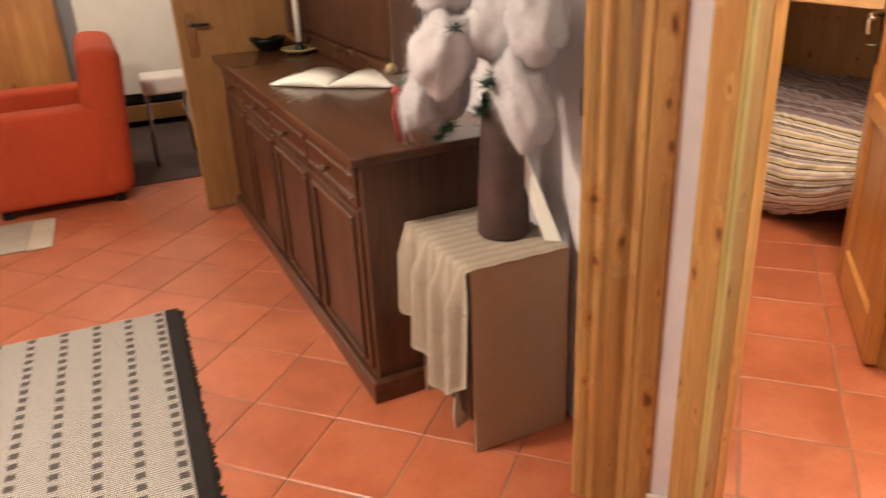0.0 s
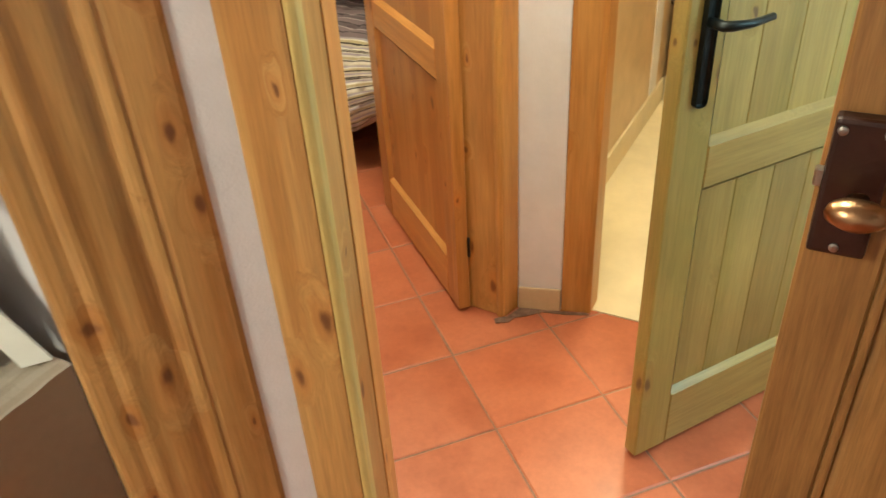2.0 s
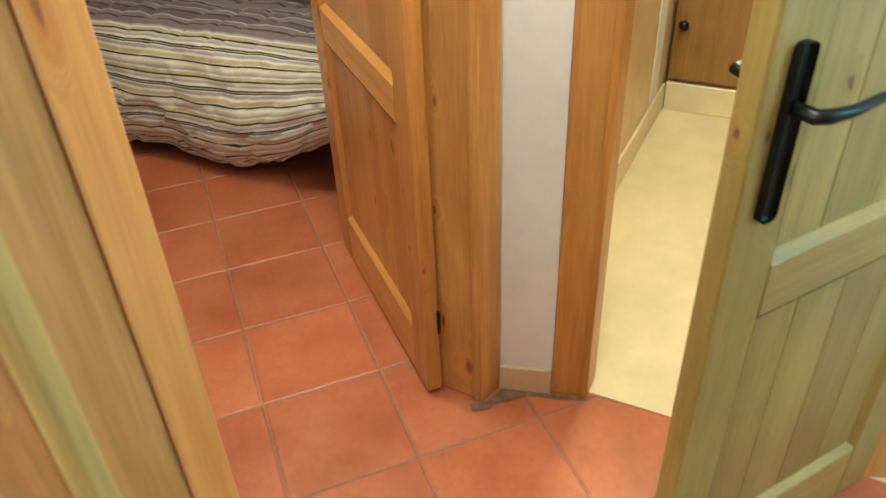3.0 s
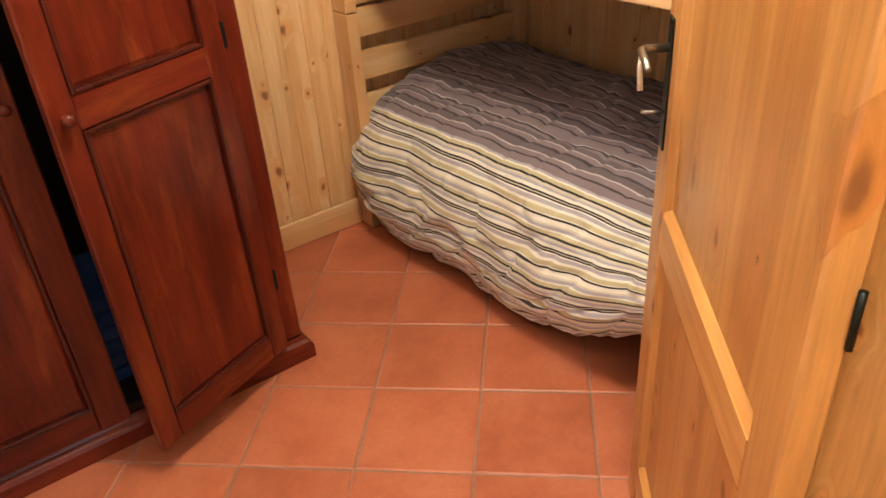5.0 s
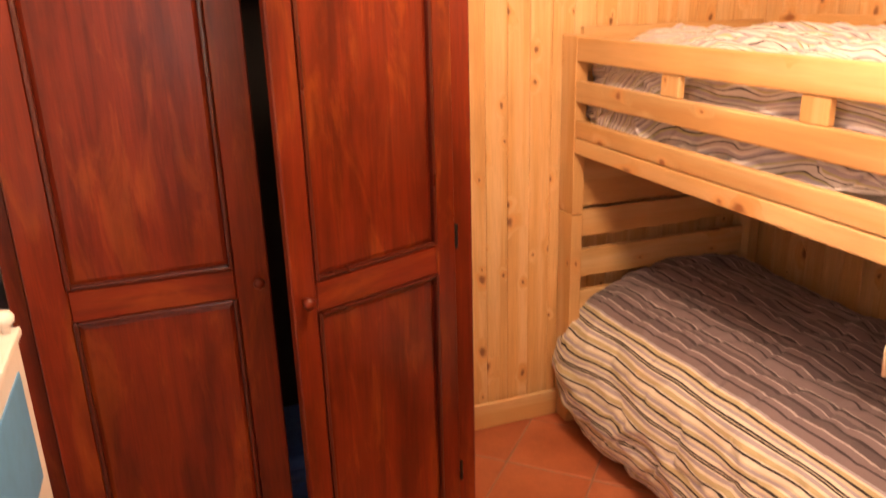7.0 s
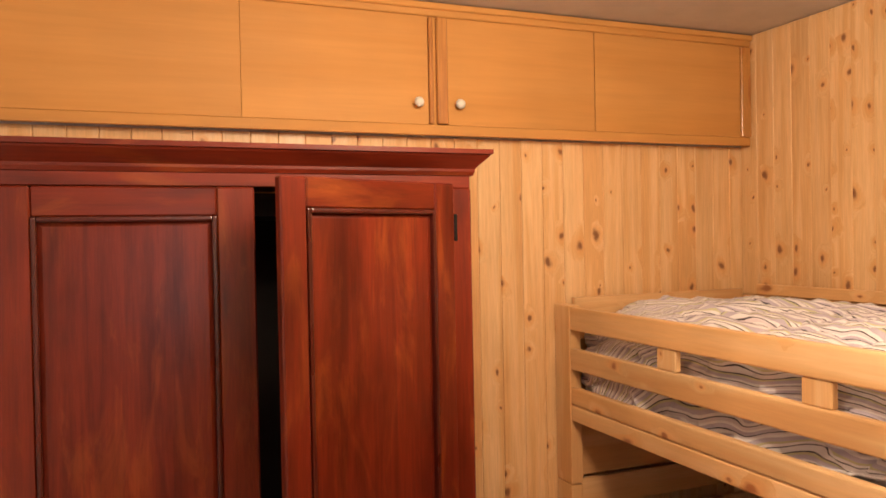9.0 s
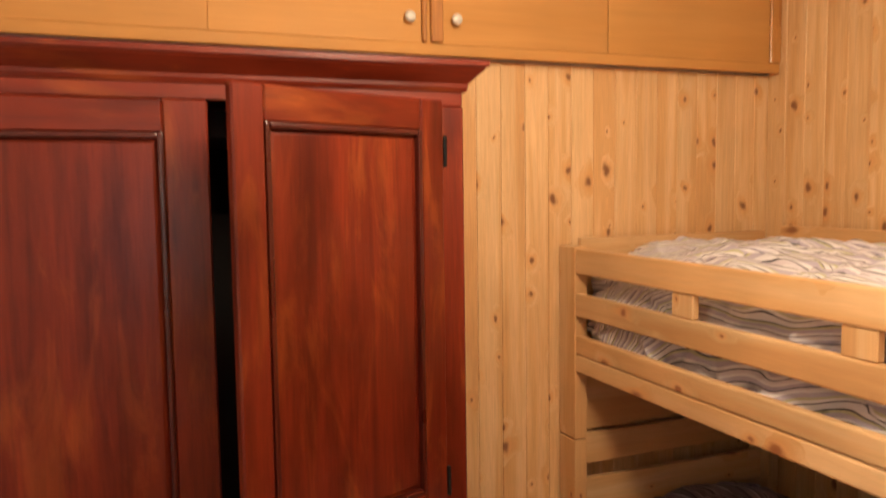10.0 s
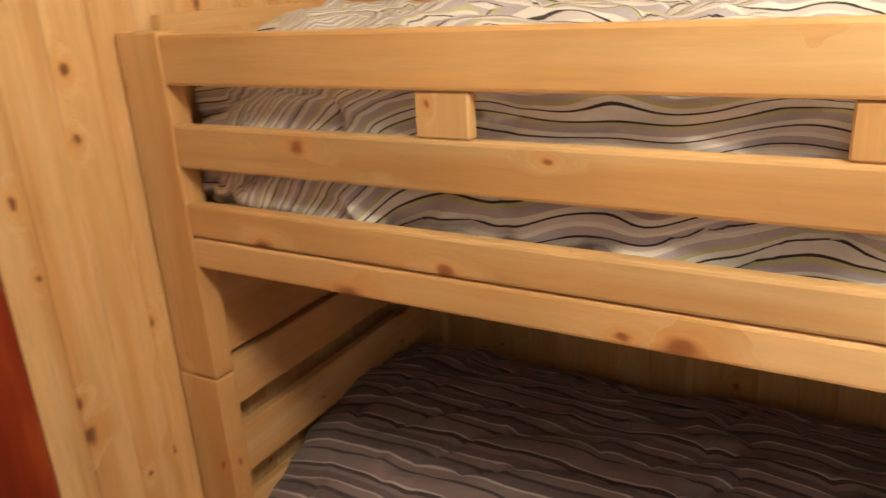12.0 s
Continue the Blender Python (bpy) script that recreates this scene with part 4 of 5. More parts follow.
part("bead", prism([(1.703, 1.2875), (1.7035, 1.282), (1.710, 1.2755), (1.724, 1.2765), (1.724, 1.2875)], 0, 2.12, 0.002), bead_z, post, "paler yellow bead")
part("jamb", prism([(1.7115, 1.2765), (1.782, 1.295), (1.79, 1.38), (1.745, 1.39)], 0, 2.12, 0.004), frame_z, post)
part("stop", prism([(1.780, 1.292), (1.836, 1.312), (1.845, 1.43), (1.79, 1.43)], 0, 2.12, 0.004), door_z, post)
part("strike_plate", prism([(1.834, 1.316), (1.838, 1.316), (1.842, 1.345), (1.838, 1.345)], 0.86, 1.02), steel, post, "worn steel strike plate")
structure("baseboard", prism([(1.655, 1.425), (1.70, 1.385), (1.708, 1.393), (1.663, 1.433)], 0, 0.05, 0.003), white_paint, "chipped white tile skirting")

# ---- the closed half of the door between living room and hall ----
half = thing("half_door", pose(1.857, 0.740, 0.01, 0, 0, -90), "closed half of a varnished pine double door with a rim lock", "door")
panel_door("leaf", half, 0.74, 2.04, 0.044, 0.0, [(0.0, 0.08), (1.93, 2.04)], 0.082, frame_x, half_z, panel_in=0.007)
rim = part("rim_lock", block(0.004, 0.060, -0.046, -0.022, 1.092, 1.242, 0.005, 2), brown_metal, half, "dark brown enamelled rim lock")
part("knob", move(lathe([(0.008, 0), (0.008, 0.018), (0.014, 0.022), (0.022, 0.034), (0.023, 0.044), (0.016, 0.056), (0.004, 0.06)], 18), pose(0.040, -0.046, 1.162, 90, 0, 0) @ Matrix.Diagonal((1.25, 0.72, 0.9, 1))), brass, rim, "brass knob", True)
for x, z in ((0.012, 1.230), (0.052, 1.230), (0.030, 1.102)):
    part("screw", move(lathe([(0.005, 0), (0.005, 0.002), (0.002, 0.003)], 10), pose(x, -0.046, z, 90, 0, 0)), steel, rim)
part("latch", block(-0.004, 0.006, -0.042, -0.03, 1.165, 1.185, 0.002), steel, rim)

# ---- skirtings ----
sk = tagged(part("baseboard_north", block(W1 + 0.06, BX - 0.002, NORTH - 0.034, NORTH - 0.018, 0, 0.115, 0.004), pine_x), "pine skirting board along the boarded wall", "baseboard", "", "structure")
structure("baseboard_hall", prism([(2.926, 1.512), (2.962, 1.38), (2.972, 1.38), (2.936, 1.512)], 0, 0.085, 0.003), beige_wall, "beige tile skirting")
structure("baseboard_hall_east", prism([(3.055, 0.55), (3.11, -0.7), (3.12, -0.7), (3.065, 0.55)], 0, 0.085, 0.003), beige_wall, "beige tile skirting")
structure("baseboard_bathroom", block(3.10, 4.84, 1.491, 1.503, 0.004, 0.13, 0.003), cream_floor, "cream tile skirting")
cab = thing("bathroom_cabinet", (4.84, 1.2, 0.004), "brown wooden cabinet on a cream plinth in the bathroom", "cabinet")
part("plinth", block(0.0, 0.15, -0.5, 0.29, 0.0, 0.13, 0.004), cream_floor, cab, "cream tiled plinth")
part("body", block(0.015, 0.15, -0.5, 0.29, 0.132, 1.9, 0.004), ochre_door, cab)
door_panel = part("door", block(-0.004, 0.013, -0.48, 0.27, 0.15, 1.88, 0.004), ochre_door, cab)
part("knob", move(lathe([(0.008, 0), (0.008, 0.014), (0.02, 0.02), (0.022, 0.03), (0.012, 0.04), (0.003, 0.042)], 16), pose(-0.004, 0.245, 0.40, 0, -90, 0)), black_iron, door_panel, "black knob", True)
# rough mortar at the foot of the two door frames
structure("mortar", prism([(2.842, 1.562), (2.868, 1.528), (2.93, 1.506), (2.962, 1.376), (2.986, 1.296), (2.980, 1.284), (2.954, 1.350), (2.936, 1.43), (2.895, 1.472), (2.872, 1.505), (2.845, 1.512), (2.822, 1.548)], 0.0005, 0.0035), plain("grey_mortar", (0.24, 0.14, 0.095), 0.95, 60, 0.45, patch=14.0), "rough grey mortar at the foot of the door frames")

# ---- white painted chest by the bedroom's west wall ----
chest = thing("painted_chest", (1.765, 2.45, 0.0), "white painted chest with pale blue panels beside the wardrobe", "chest")
part("body", block(0.0, 0.118, 0.0, 0.52, 0.0, 1.135, 0.006, 2), white_paint, chest)
part("top", block(-0.002, 0.126, -0.008, 0.528, 1.135, 1.152, 0.005, 2), white_paint, chest)
part("side_panel", block(0.118, 0.122, 0.06, 0.46, 0.86, 1.09, 0.002), blue_paint, chest, "pale blue panel")
part("side_panel", block(0.118, 0.122, 0.06, 0.46, 0.35, 0.60, 0.002), blue_paint, chest, "pale blue panel")
part("finial", move(lathe([(0.008, 0), (0.008, 0.01), (0.018, 0.022), (0.02, 0.032), (0.014, 0.042), (0.003, 0.046)], 16), pose(0.105, 0.50, 1.152)), white_paint, chest, "round white finial", True)

# ---- living room ----
sb = thing("sideboard", pose(1.118, 2.285, 0, 0, 0, 2.9), "dark oak sideboard with carved panel doors", "sideboard")
L, D = 2.36, 0.57
part("body", block(0.02, D, 0.02, L - 0.02, 0.07, 0.90, 0.004), walnut_z, sb)
part("plinth", block(-0.012, D, -0.012, L + 0.01, 0.0, 0.085, 0.008, 2), walnut_y, sb)
part("top", block(-0.025, D, -0.03, L + 0.03, 0.90, 0.935, 0.008, 2), walnut_y, sb)
for i in range(4):
    y0 = 0.05 + i * (L - 0.1) / 4
    y1 = y0 + (L - 0.1) / 4 - 0.02
    dr = part("drawer", block(0.004, 0.03, y0, y1, 0.74, 0.875, 0.006, 2), walnut_y, sb)
    part("moulding", block(-0.004, 0.008, y0 + 0.02, y1 - 0.02, 0.762, 0.776, 0.004), walnut_y, dr)
    part("moulding", block(-0.004, 0.008, y0 + 0.02, y1 - 0.02, 0.84, 0.854, 0.004), walnut_y, dr)
    part("knob", move(lathe([(0.006, 0), (0.006, 0.01), (0.015, 0.018), (0.014, 0.028), (0.003, 0.032)], 14), pose(0.004, (y0 + y1) / 2, 0.81, 0, -90, 0)), walnut_z, dr, "", True)
    dd = part("door", block(0.006, 0.03, y0, y1, 0.11, 0.725, 0.006, 2), walnut_z, sb)
    part("moulding", block(-0.008, 0.008, y0 + 0.04, y1 - 0.04, 0.68, 0.70, 0.005), walnut_y, dd)
    part("moulding", block(-0.008, 0.008, y0 + 0.04, y1 - 0.04, 0.13, 0.15, 0.005), walnut_y, dd)
    for a in (y0 + 0.04, y1 - 0.06):
        part("moulding", block(-0.008, 0.008, a, a + 0.02, 0.15, 0.68, 0.005), walnut_z, dd)
hutch = thing("hutch", pose(1.118, 2.285, 0.936, 0, 0, 2.9), "dark oak hutch standing on the sideboard", "hutch")
part("base", block(D - 0.07, D - 0.01, 0.7, L, 0.0, 0.09, 0.01, 2), walnut_y, hutch)
part("back", block(D - 0.04, D - 0.015, 0.7, L, 0.09, 1.0, 0.004), walnut_z, hutch)
part("shelf", block(D - 0.14, D - 0.04, 0.7, L, 0.42, 0.445, 0.004), walnut_y, hutch)
for y in (0.7, L - 0.03):
    part("side", block(D - 0.14, D - 0.04, y, y + 0.03, 0.09, 1.0, 0.004), walnut_z, hutch)
part("end_panel", block(D - 0.14, D - 0.01, 0.7, L, 1.0, 1.03, 0.006), walnut_y, hutch)

book = thing("open_magazine", pose(1.385, 3.44, 0.938, 0, 0, -40), "open white magazine lying on the sideboard", "magazine")
for s in (-1, 1):
    bm = bmesh.new()
    n = 10
    rows = []
    for j in (0, 1):
        rows.append([[bm.verts.new((s * 0.30 * i / n, -0.12 + 0.26 * j + 0.03 * (i / n), (0.002 if k == 0 else 0.008 + 0.034 * math.sin(math.pi * min(1, i / n * 1.15)) ** 0.7 * (1 if i else 0.2)))) for i in range(n + 1)] for k in (0, 1)])
    for i in range(n):
        bm.faces.new((rows[0][1][i], rows[0][1][i + 1], rows[1][1][i + 1], rows[1][1][i]))
        bm.faces.new((rows[0][0][i], rows[0][0][i + 1], rows[1][0][i + 1], rows[1][0][i]))
        for j in (0, 1):
            bm.faces.new((rows[j][0][i], rows[j][0][i + 1], rows[j][1][i + 1], rows[j][1][i]))
    for i in (0, n):
        bm.faces.new((rows[0][0][i], rows[1][0][i], rows[1][1][i], rows[0][1][i]))
    part("page_block", bm, paper, book, "", True)
part("spine", tube([(0, -0.10, 0.008), (0, 0.12, 0.008)], 0.006, 8), shade_and_spine_black, book)

candle = thing("candle_holder", (1.44, 4.42, 0.936), "white candle in a low olive dish on the sideboard", "candle holder")
part("dish", lathe([(0.05, 0), (0.08, 0.006), (0.105, 0.02), (0.11, 0.03), (0.10, 0.03), (0.08, 0.018), (0.02, 0.014)]), dish_mat, candle, "", True)
part("socket", lathe([(0.03, 0.014), (0.03, 0.03), (0.02, 0.04), (0.02, 0.06)], 16), black_iron, candle, "", True)
part("candle", lathe([(0.017, 0.055), (0.017, 0.30), (0.012, 0.312), (0.003, 0.315)], 16), wax, candle, "tall white candle", True)
bowl = thing("dark_bowl", (1.30, 4.62, 0.936), "small black bowl on the sideboard", "bowl")
part("shell", lathe([(0.04, 0), (0.07, 0.02), (0.10, 0.06), (0.105, 0.075), (0.09, 0.07), (0.05, 0.03), (0.01, 0.025)]), black_iron, bowl, "", True)

# small table with its cloth and vase
tb = thing("small_cabinet", pose(1.318, 1.868, 0, 0, 0, 2.0), "tan hardboard bedside cabinet against the wall", "cabinet")
part("end_panel", block(0.0, 0.345, 0.0, 0.016, 0.0, 0.66, 0.003), hardboard, tb)
part("end_panel", block(0.0, 0.345, 0.40, 0.416, 0.0, 0.66, 0.003), hardboard, tb)
part("top", block(0.0, 0.345, 0.016, 0.40, 0.642, 0.66, 0.003), hardboard, tb)
part("back", block(0.335, 0.345, 0.016, 0.40, 0.0, 0.642), hardboard, tb)
part("shelf", block(0.01, 0.335, 0.016, 0.40, 0.10, 0.116), shade_and_spine_black, tb)
part("door", block(-0.006, 0.010, 0.018, 0.398, 0.12, 0.64, 0.002), walnut_z, tb)


def tablecloth():
    """A cloth over the cabinet's top whose corner hangs down in front as a point."""
    bm = bmesh.new()
    n = 46
    grid = {}
    for i in range(n + 1):
        for j in range(n + 1):
            a, b = -0.52 + 0.86 * i / n, -0.012 + 0.46 * j / n
            x, z = a, 0.668
            fold = 0.019 * math.sin(b * 48 + 1.3 * math.sin(b * 9)) + 0.006 * math.sin(b * 95)
            y = b
            if a < -0.012:
                drop = -a - 0.012
                limit = 0.49 - 0.5 * abs(b - 0.09) if b > 0.09 else 0.49 - 0.9 * (0.09 - b)
                drop = drop / 0.508 * limit
                x, z = -0.022 - (0.012 + fold) * 1.3 * min(1, drop * 9) - 0.05 * drop, 0.668 - drop
                y = b + 0.05 * drop * math.sin(b * 7)
            z += 0.0015 * math.sin(a * 70 + b * 20)
            grid[i, j] = bm.verts.new((x, y, z))
    for i in range(n):
        for j in range(n):
            vs = [grid[i, j], grid[i + 1, j], grid[i + 1, j + 1], grid[i, j + 1]]
            if len({tuple(round(c, 5) for c in v.co) for v in vs}) == 4:
                bm.faces.new(vs)
    bmesh.ops.solidify(bm, geom=list(bm.faces), thickness=0.003)
    return bm


cl = thing("tablecloth", pose(1.318, 1.868, 0, 0, 0, 2.0), "creased cream linen cloth draped over the small cabinet", "tablecloth")
part("cloth", tablecloth(), linen, cl, "", True)
for i in range(5):
    part("tassel", tube([(-0.03 + i * 0.006, 0.085 + i * 0.005, 0.18), (-0.035 + i * 0.008, 0.085, 0.12), (-0.03 + i * 0.012, 0.08 + i * 0.006, 0.06)], [0.003, 0.005, 0.007], 6), fringe_mat, cl, "cream tassel", True)

vase = thing("stoneware_vase", (1.53, 2.07, 0.67), "tall dark brown stoneware vase on the cloth", "vase")
part("body", lathe([(0.080, 0), (0.085, 0.01), (0.080, 0.12), (0.071, 0.27), (0.062, 0.40), (0.060, 0.44)], 28), vase_mat, vase, "", True)
part("rim", lathe([(0.060, 0.44), (0.063, 0.448), (0.056, 0.452), (0.04, 0.44)], 28), vase_mat, vase, "", True)


def tuft(parent, centre, size, turn, seed, mat):
    """A soft mass of fluff: a lumpy body with a fuzz of short hairs."""
    rnd = random.Random(seed)
    bm = bmesh.new()
    bmesh.ops.create_icosphere(bm, subdivisions=4, radius=1.0)
    rot = Euler([radians(a) for a in turn]).to_matrix()
    hairs = []
    for v in bm.verts:
        d = v.co.normalized()
        n1 = noise.noise(d * 1.6 + Vector((seed, 0, 0)))
        n2 = noise.noise(d * 5.0 + Vector((0, seed, 0)))
        n3 = noise.noise(d * 14.0 + Vector((0, 0, seed)))
        k = 1 + 0.25 * n1 + 0.07 * n2 + 0.02 * n3
        p = rot @ Vector((d.x * size[0] * k, d.y * size[1] * k, d.z * size[2] * k))
        v.co = p + Vector(centre)
        hairs.append((v.co.copy(), (rot @ d).normalized()))
    body = part("plume", bm, mat, parent, "", True)
    fz = bmesh.new()
    for root, d in hairs:
        for _ in range(8):
            p = root + Vector((rnd.gauss(0, 0.006), rnd.gauss(0, 0.006), rnd.gauss(0, 0.006))) - d * 0.004
            way = (d + Vector((rnd.gauss(0, 0.5), rnd.gauss(0, 0.5), rnd.gauss(0, 0.5) - 0.3))).normalized()
            side = way.orthogonal().normalized() * 0.00035
            q = p + way * rnd.uniform(0.008, 0.028)
            fz.faces.new([fz.verts.new(c) for c in (p - side, p + side, q)])
    tagged(part("fuzz", fz, mat, body), kind="stuff")


plumes = thing("white_plumes", (1.53, 2.07, 1.1), "fluffy white plumes with fir sprigs and ribbons", "decoration")
for i, (c, size, turn) in enumerate([((-0.10, 0.23, 0.02), (0.085, 0.10, 0.15), (20, 0, 0)), ((-0.16, 0.06, 0.15), (0.09, 0.10, 0.13), (0, 20, 0)), ((-0.02, -0.16, 0.04), (0.08, 0.075, 0.15), (-25, 0, 0)),
                                     ((0.0, 0.02, 0.22), (0.11, 0.12, 0.12), (0, 0, 0)), ((-0.05, 0.30, 0.17), (0.07, 0.09, 0.09), (0, 0, 0)), ((0.02, -0.17, 0.24), (0.08, 0.09, 0.12), (-10, 0, 0)),
                                     ((-0.12, 0.12, 0.33), (0.09, 0.11, 0.10), (0, 0, 0)), ((0.02, -0.02, 0.42), (0.08, 0.10, 0.10), (0, 0, 0)), ((-0.20, 0.16, 0.0), (0.06, 0.06, 0.11), (0, 15, 0))]):
    tuft(plumes, c, size, turn, i + 1, fluff)


def sprig(bm, stem, length, seed):
    rnd = random.Random(seed)
    for k in range(190):
        f = rnd.random()
        base = Vector(stem[0]).lerp(Vector(stem[1]), f)
        d = Vector((rnd.gauss(0, 1), rnd.gauss(0, 1), rnd.gauss(0, 0.8))).normalized()
        side = d.orthogonal().normalized() * 0.0022
        tip = base + d * length * rnd.uniform(0.6, 1.0)
        bm.faces.new([bm.verts.new(c) for c in (base - side, base + side, tip)])


for i, (a, b) in enumerate([((-0.17, 0.20, 0.07), (-0.23, 0.25, 0.03)), ((-0.12, 0.10, -0.08), (-0.16, 0.14, -0.13)), ((-0.10, 0.02, 0.24), (-0.16, -0.02, 0.22)), ((-0.06, -0.10, 0.10), (-0.12, -0.14, 0.08)), ((-0.04, -0.02, 0.02), (-0.09, -0.02, -0.03)), ((-0.04, 0.10, 0.34), (-0.13, 0.06, 0.36))]):
    bm = bmesh.new()
    sprig(bm, (a, b), 0.046, 60 + i)
    part("fir_sprig", bm, fir, plumes, "dark green fir sprig")
part("berry", move(lathe([(0.004, 0), (0.014, 0.006), (0.018, 0.016), (0.013, 0.028), (0.003, 0.033)], 12), pose(-0.25, 0.24, 0.0)), red_ribbon, plumes, "red bauble", True)
part("bauble", move(lathe([(0.004, 0), (0.015, 0.007), (0.02, 0.018), (0.014, 0.031), (0.003, 0.037)], 12), pose(-0.25, 0.28, 0.06)), dish_mat, plumes, "yellow-green bauble", True)
for i in range(4):
    x, y = -0.25 + 0.012 * i, 0.25 + 0.018 * (i % 2) - 0.012 * i
    part("ribbon", tube([(x, y, 0.0), (x - 0.012, y + 0.006 * i, -0.06), (x + 0.006 * i, y - 0.014, -0.15 - 0.02 * (i % 2))], [0.004, 0.007, 0.006], 6), (red_ribbon if i == 0 else pale_ribbon), plumes, "red and pink ribbon", True)
fan = thing("folded_paper", (1.605, 1.925, 0.672), "folded white paper leaning between vase and wall", "paper")
bm = bmesh.new()
low = [bm.verts.new(v) for v in ((0.0, 0.012, 0.002), (0.040, -0.022, 0.002), (-0.055, 0.125, 0.27), (-0.030, 0.100, 0.29))]
back = [bm.verts.new(v.co + Vector((0.006, 0.006, 0.0))) for v in low]
for a in (low, back):
    bm.faces.new((a[0], a[1], a[3], a[2]))
for a, b in ((0, 1), (1, 3), (3, 2), (2, 0)):
    bm.faces.new((low[a], low[b], back[b], back[a]))
part("sheet", bm, paper, fan)
socket = thing("wall_switch", (1.693, 1.84, 1.11), "grey plastic wall switch", "switch")
part("plate", block(-0.009, 0.004, -0.04, 0.04, -0.04, 0.04, 0.003, 2), plain("grey_plastic", (0.16, 0.14, 0.15), 0.4), socket)
part("button", block(-0.013, -0.008, -0.015, 0.015, -0.025, 0.025, 0.002), plain("dark_plastic", (0.08, 0.07, 0.08), 0.4), socket)

# door standing open past the sideboard
ld = thing("ochre_door", pose(1.65, 4.72, 0.01, 0, 0, 180), "open ochre wooden door beside the sideboard", "door")
part("leaf", block(0.0, 0.835, -0.022, 0.022, 0.0, 2.02, 0.004), ochre_door, ld)
part("edge_strip", block(0.835, 0.841, -0.02, 0.02, 0.0, 2.02, 0.002), frame_z, ld)
part("handle", tube([(0.76, 0.02, 1.10), (0.76, 0.07, 1.10), (0.66, 0.075, 1.10)], 0.009, 8), black_iron, ld, "dark lever handle", True)
part("lock_plate", block(0.735, 0.785, 0.022, 0.026, 0.92, 1.16, 0.004), brass, ld)


def armchair():
    c = thing("armchair", pose(0.0, 5.62, 0, 0, 0, 2), "orange upholstered armchair with rounded arms", "armchair")
    part("base", block(-0.42, 0.36, -0.40, 0.40, 0.08, 0.34, 0.03, 3), orange_cloth, c, "", True)
    for s in (-1, 1):
        part("arm", block(-0.42, 0.30, s * 0.42 - 0.1, s * 0.42 + 0.1, 0.06, 0.64, 0.05, 4), orange_cloth, c, "", True)
        for x in (-0.36, 0.3):
            part("foot", block(x - 0.03, x + 0.03, s * 0.42 - 0.03, s * 0.42 + 0.03, 0, 0.07), black_iron, c)
    part("backrest", move(block(-0.13, 0.13, -0.52, 0.52, 0.0, 0.93, 0.11, 6), pose(0.27, 0, 0.055, 0, 5, 0)), orange_cloth, c, "", True)
    part("seat_cushion", block(-0.40, 0.18, -0.31, 0.31, 0.33, 0.47, 0.05, 4), orange_cloth, c, "", True)


armchair()
# beyond: white board on a dark base, and a wooden cupboard
wb = thing("white_cupboard", (0.75, 7.2, 0), "large white panel front with a dark foot", "cupboard")
part("front", block(-0.55, 0.55, 0, 0.5, 0.30, 2.1, 0.005), white_board, wb)
part("foot", block(-0.55, 0.55, 0.01, 0.48, 0.22, 0.297), black_iron, wb, "dark lower edge")
part("plank", block(-0.6, 0.6, 0.0, 0.45, 0.06, 0.20, 0.004), ochre_door, wb, "ochre plank at the foot")
for x in (-0.5, 0.45):
    part("leg", block(x, x + 0.05, 0.05, 0.4, 0.006, 0.06), black_iron, wb)
stool = thing("white_stool", (0.74, 6.0, 0.006), "white stool with dark metal legs", "stool")
part("seat", block(-0.16, 0.16, -0.16, 0.16, 0.52, 0.64, 0.02, 2), white_paint, stool, "", True)
for x in (-0.13, 0.13):
    for y in (-0.13, 0.13):
        part("leg", tube([(x, y, 0.52), (x * 1.15, y * 1.15, 0)], 0.012, 8), steel, stool, "", True)
wc = thing("brown_cupboard", (-0.55, 7.0, 0.006), "light brown wooden cupboard with a note taped on", "cupboard")
part("body", block(-0.6, 0.62, 0, 0.5, 0, 2.0, 0.005), door_z, wc)
part("note", block(0.40, 0.54, -0.002, -0.0005, 1.22, 1.42), paper, wc, "white paper note")
knob_at(wc, 0.0, 0, 1.05, black_iron)

# rugs
rug = thing("woven_rug", (0, 0, 0), "grey and black woven rug with a black border", "rug")
part("field", block(-0.95, 0.452, 0.9, 3.392, 0.0005, 0.010, 0.003), rug_mat, rug)
part("border", block(0.452, 0.512, 0.9, 3.40, 0.0005, 0.011, 0.004), rug_border, rug, "black border")
rnd = random.Random(2)
bm = bmesh.new()
for i in range(260):
    y = 0.92 + 2.46 * i / 260
    box(bm, 0.508, 0.520 + 0.016 * rnd.random(), y, y + 0.006, 0.001, 0.006)
tagged(part("fringe", bm, rug_border, rug, "short black fringe"), kind="stuff")
rug2 = thing("light_rug", (0, 0, 0), "pale woven rug with a cream fringe before the armchair", "rug")
part("field", block(-1.2, -0.20, 4.54, 5.04, 0.0005, 0.012, 0.004), light_rug, rug2)
bm = bmesh.new()
for i in range(110):
    y = 4.54 + 0.5 * i / 110
    box(bm, -0.202, -0.09 + 0.02 * rnd.random(), y, y + 0.0035, 0.001, 0.008)
tagged(part("fringe", bm, fringe_mat, rug2, "cream fringe"), kind="stuff")

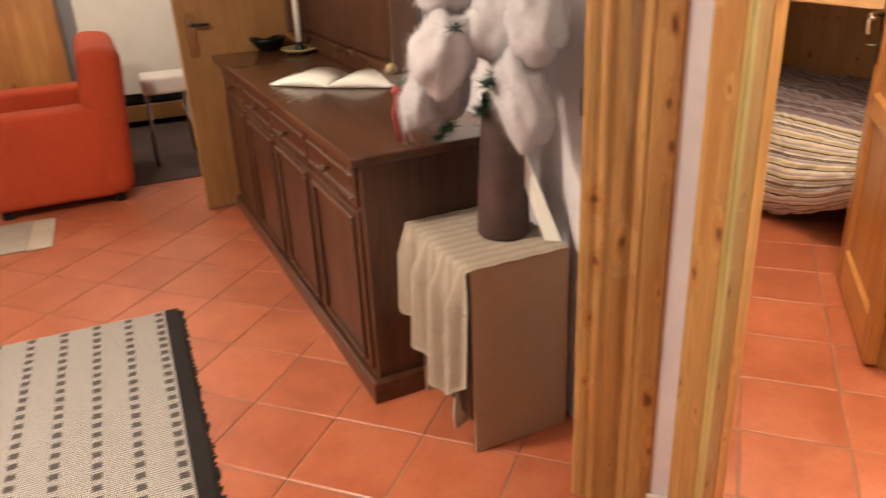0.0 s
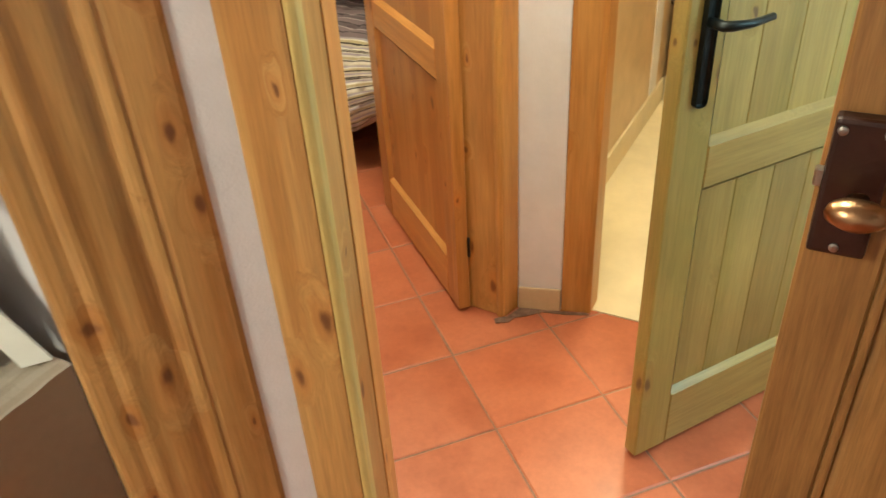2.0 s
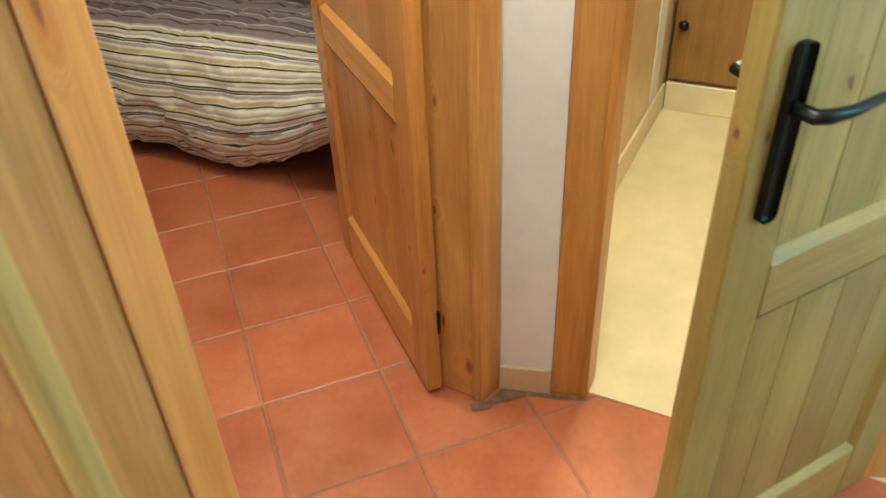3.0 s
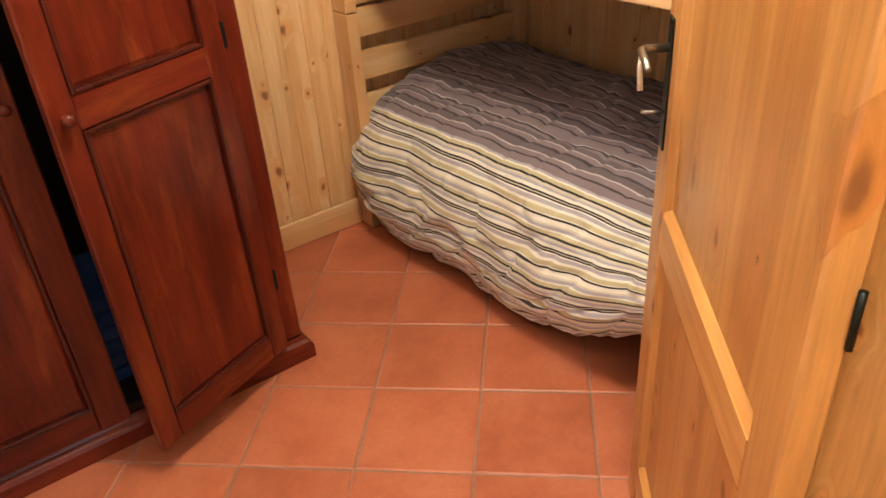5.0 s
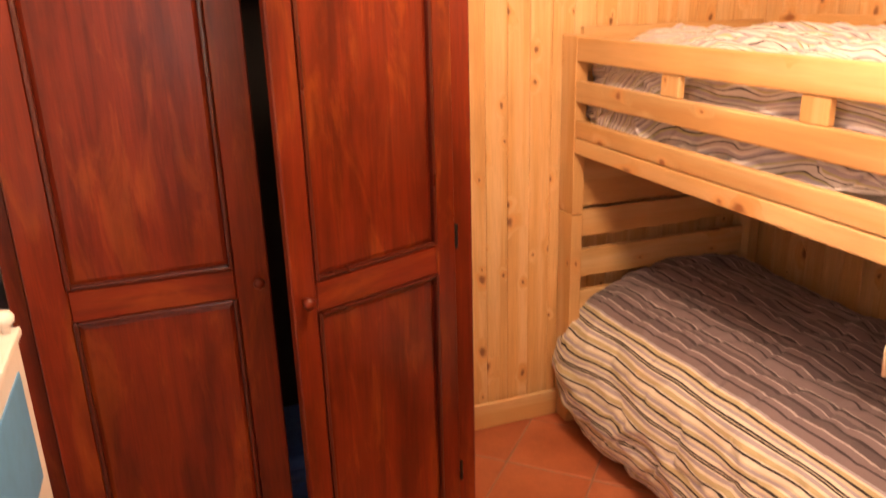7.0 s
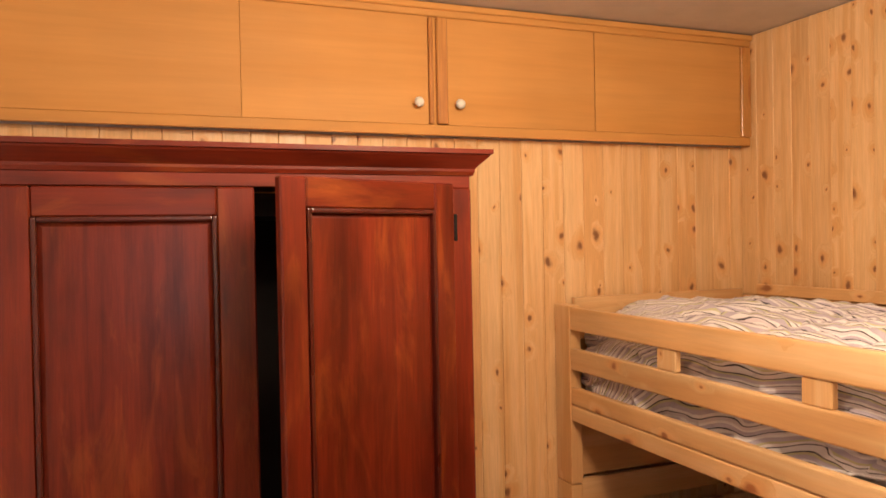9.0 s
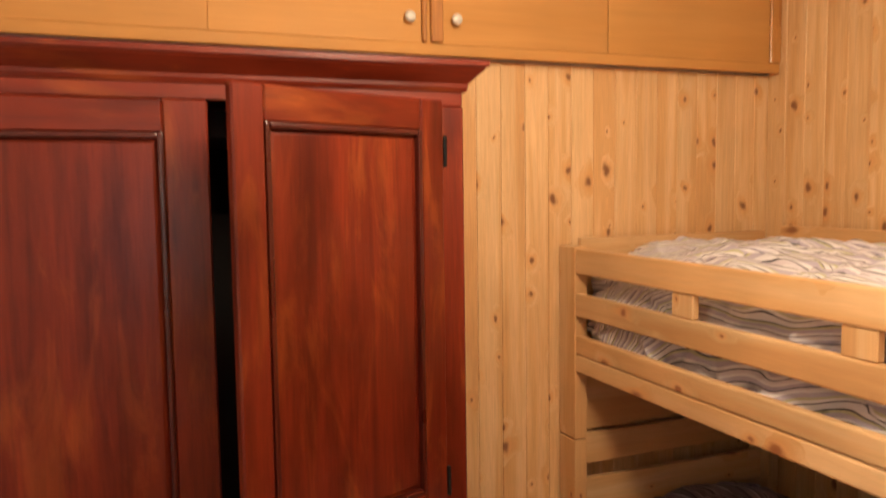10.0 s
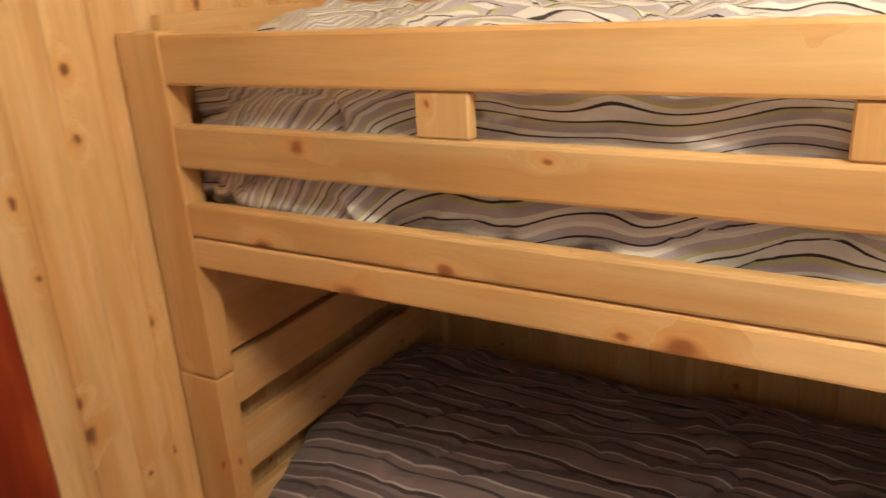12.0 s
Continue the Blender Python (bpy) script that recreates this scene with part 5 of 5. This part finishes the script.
# ---- boards of the clad walls ----


def board_mesh(width, height, thick=0.016):
    bm = bmesh.new()
    c = 0.0022
    prof = [(0, 0.0028), (c, 0), (width - c, 0), (width, 0.0028), (width, thick), (0, thick)]
    low = [bm.verts.new((x, y, 0)) for x, y in prof]
    high = [bm.verts.new((x, y, height)) for x, y in prof]
    bm.faces.new(low[::-1])
    bm.faces.new(high)
    for i in range(6):
        bm.faces.new((low[i], low[(i + 1) % 6], high[(i + 1) % 6], high[i]))
    return finish(bm, "board", pine_z)


BW = 0.0905
mesh_n, mesh_e = board_mesh(BW - 0.0006, 2.195), board_mesh(BW - 0.0006, CEIL - 0.004)
x = WEST + 0.0055
while x < EAST - 0.02:
    b = new("board", mesh_n)
    b.parent, b.location = wall_north, (x, NORTH - 0.018 + 0.02, 0)
    x += BW
y = NORTH - 0.001
while y > 1.66:
    b = new("board", mesh_e)
    b.parent, b.matrix_local = wall_east, pose(EAST + 0.002, y, 0, 0, 0, -90)
    y -= BW

# ---- floor tiles ----


def tile_mesh(side, seed):
    rnd = random.Random(seed)
    h, b = side / 2, 0.004
    bm = bmesh.new()
    j = lambda: rnd.uniform(-0.0012, 0.0012)
    base = [(-h + j(), -h + j()), (h + j(), -h + j()), (h + j(), h + j()), (-h + j(), h + j())]
    low = [bm.verts.new((x, y, -0.012)) for x, y in base]
    mid = [bm.verts.new((x, y, -0.0025)) for x, y in base]
    top = [bm.verts.new((x * (1 - b / h), y * (1 - b / h), 0.0)) for x, y in base]
    bm.faces.new(top)
    for i in range(4):
        k = (i + 1) % 4
        bm.faces.new((low[i], low[k], mid[k], mid[i]))
        bm.faces.new((mid[i], mid[k], top[k], top[i]))
    return finish(bm, "tile", tile_mat)


T, TURN_T = 0.3345, -43.0
kinds = [tile_mesh(T - 0.006, s) for s in range(6)]
e1 = Vector((math.cos(radians(TURN_T)), math.sin(radians(TURN_T))))
e2 = Vector((-e1.y, e1.x))
origin = Vector((3.054, 3.044)) + (e1 + e2) * T / 2
rnd = random.Random(9)
far_tiles = []
for i in range(-30, 30):
    for j in range(-30, 30):
        p = origin + e1 * T * i + e2 * T * j
        bedroom = 1.70 < p.x < 4.6 and 1.45 < p.y < 4.1
        hall = 1.55 < p.x < 3.15 and -0.3 < p.y <= 1.45
        living = -1.3 < p.x <= 1.75 and 0.9 < p.y < 5.6
        near = bedroom or hall or living
        if not near and -2.2 < p.x < 3.2 and -1.6 < p.y < 5.6 and (p.x < 1.75 or p.y < 1.3) and (p.x < 1.9 or p.x > 1.9 and p.y > -0.7):
            far_tiles.append((p.x, p.y))
        if near:
            t = new("tile", rnd.choice(kinds))
            t.parent = floor
            t.matrix_local = pose(p.x, p.y, rnd.uniform(-0.0012, 0.0), rnd.uniform(-0.12, 0.12), rnd.uniform(-0.12, 0.12), TURN_T + 90 * rnd.randrange(4))
# the rest of the floor, out of the walk's view, in one mesh
verts, faces = [], []
for x, y in far_tiles:
    k = len(verts)
    for lift, half in ((-0.012, T / 2 - 0.003), (-0.0025, T / 2 - 0.003), (0.0, T / 2 - 0.007)):
        for a, b in ((-1, -1), (1, -1), (1, 1), (-1, 1)):
            q = e1 * half * a + e2 * half * b
            verts.append((x + q.x, y + q.y, lift))
    faces.append((k + 8, k + 9, k + 10, k + 11))
    for n in range(4):
        m = (n + 1) % 4
        faces += [(k + n, k + m, k + 4 + m, k + 4 + n), (k + 4 + n, k + 4 + m, k + 8 + m, k + 8 + n)]
data = bpy.data.meshes.new("tiles")
data.from_pydata(verts, [], faces)
data.materials.append(tile_mat)
rest = new("tiles", data)
rest.parent = floor
tagged(rest, kind="stuff")
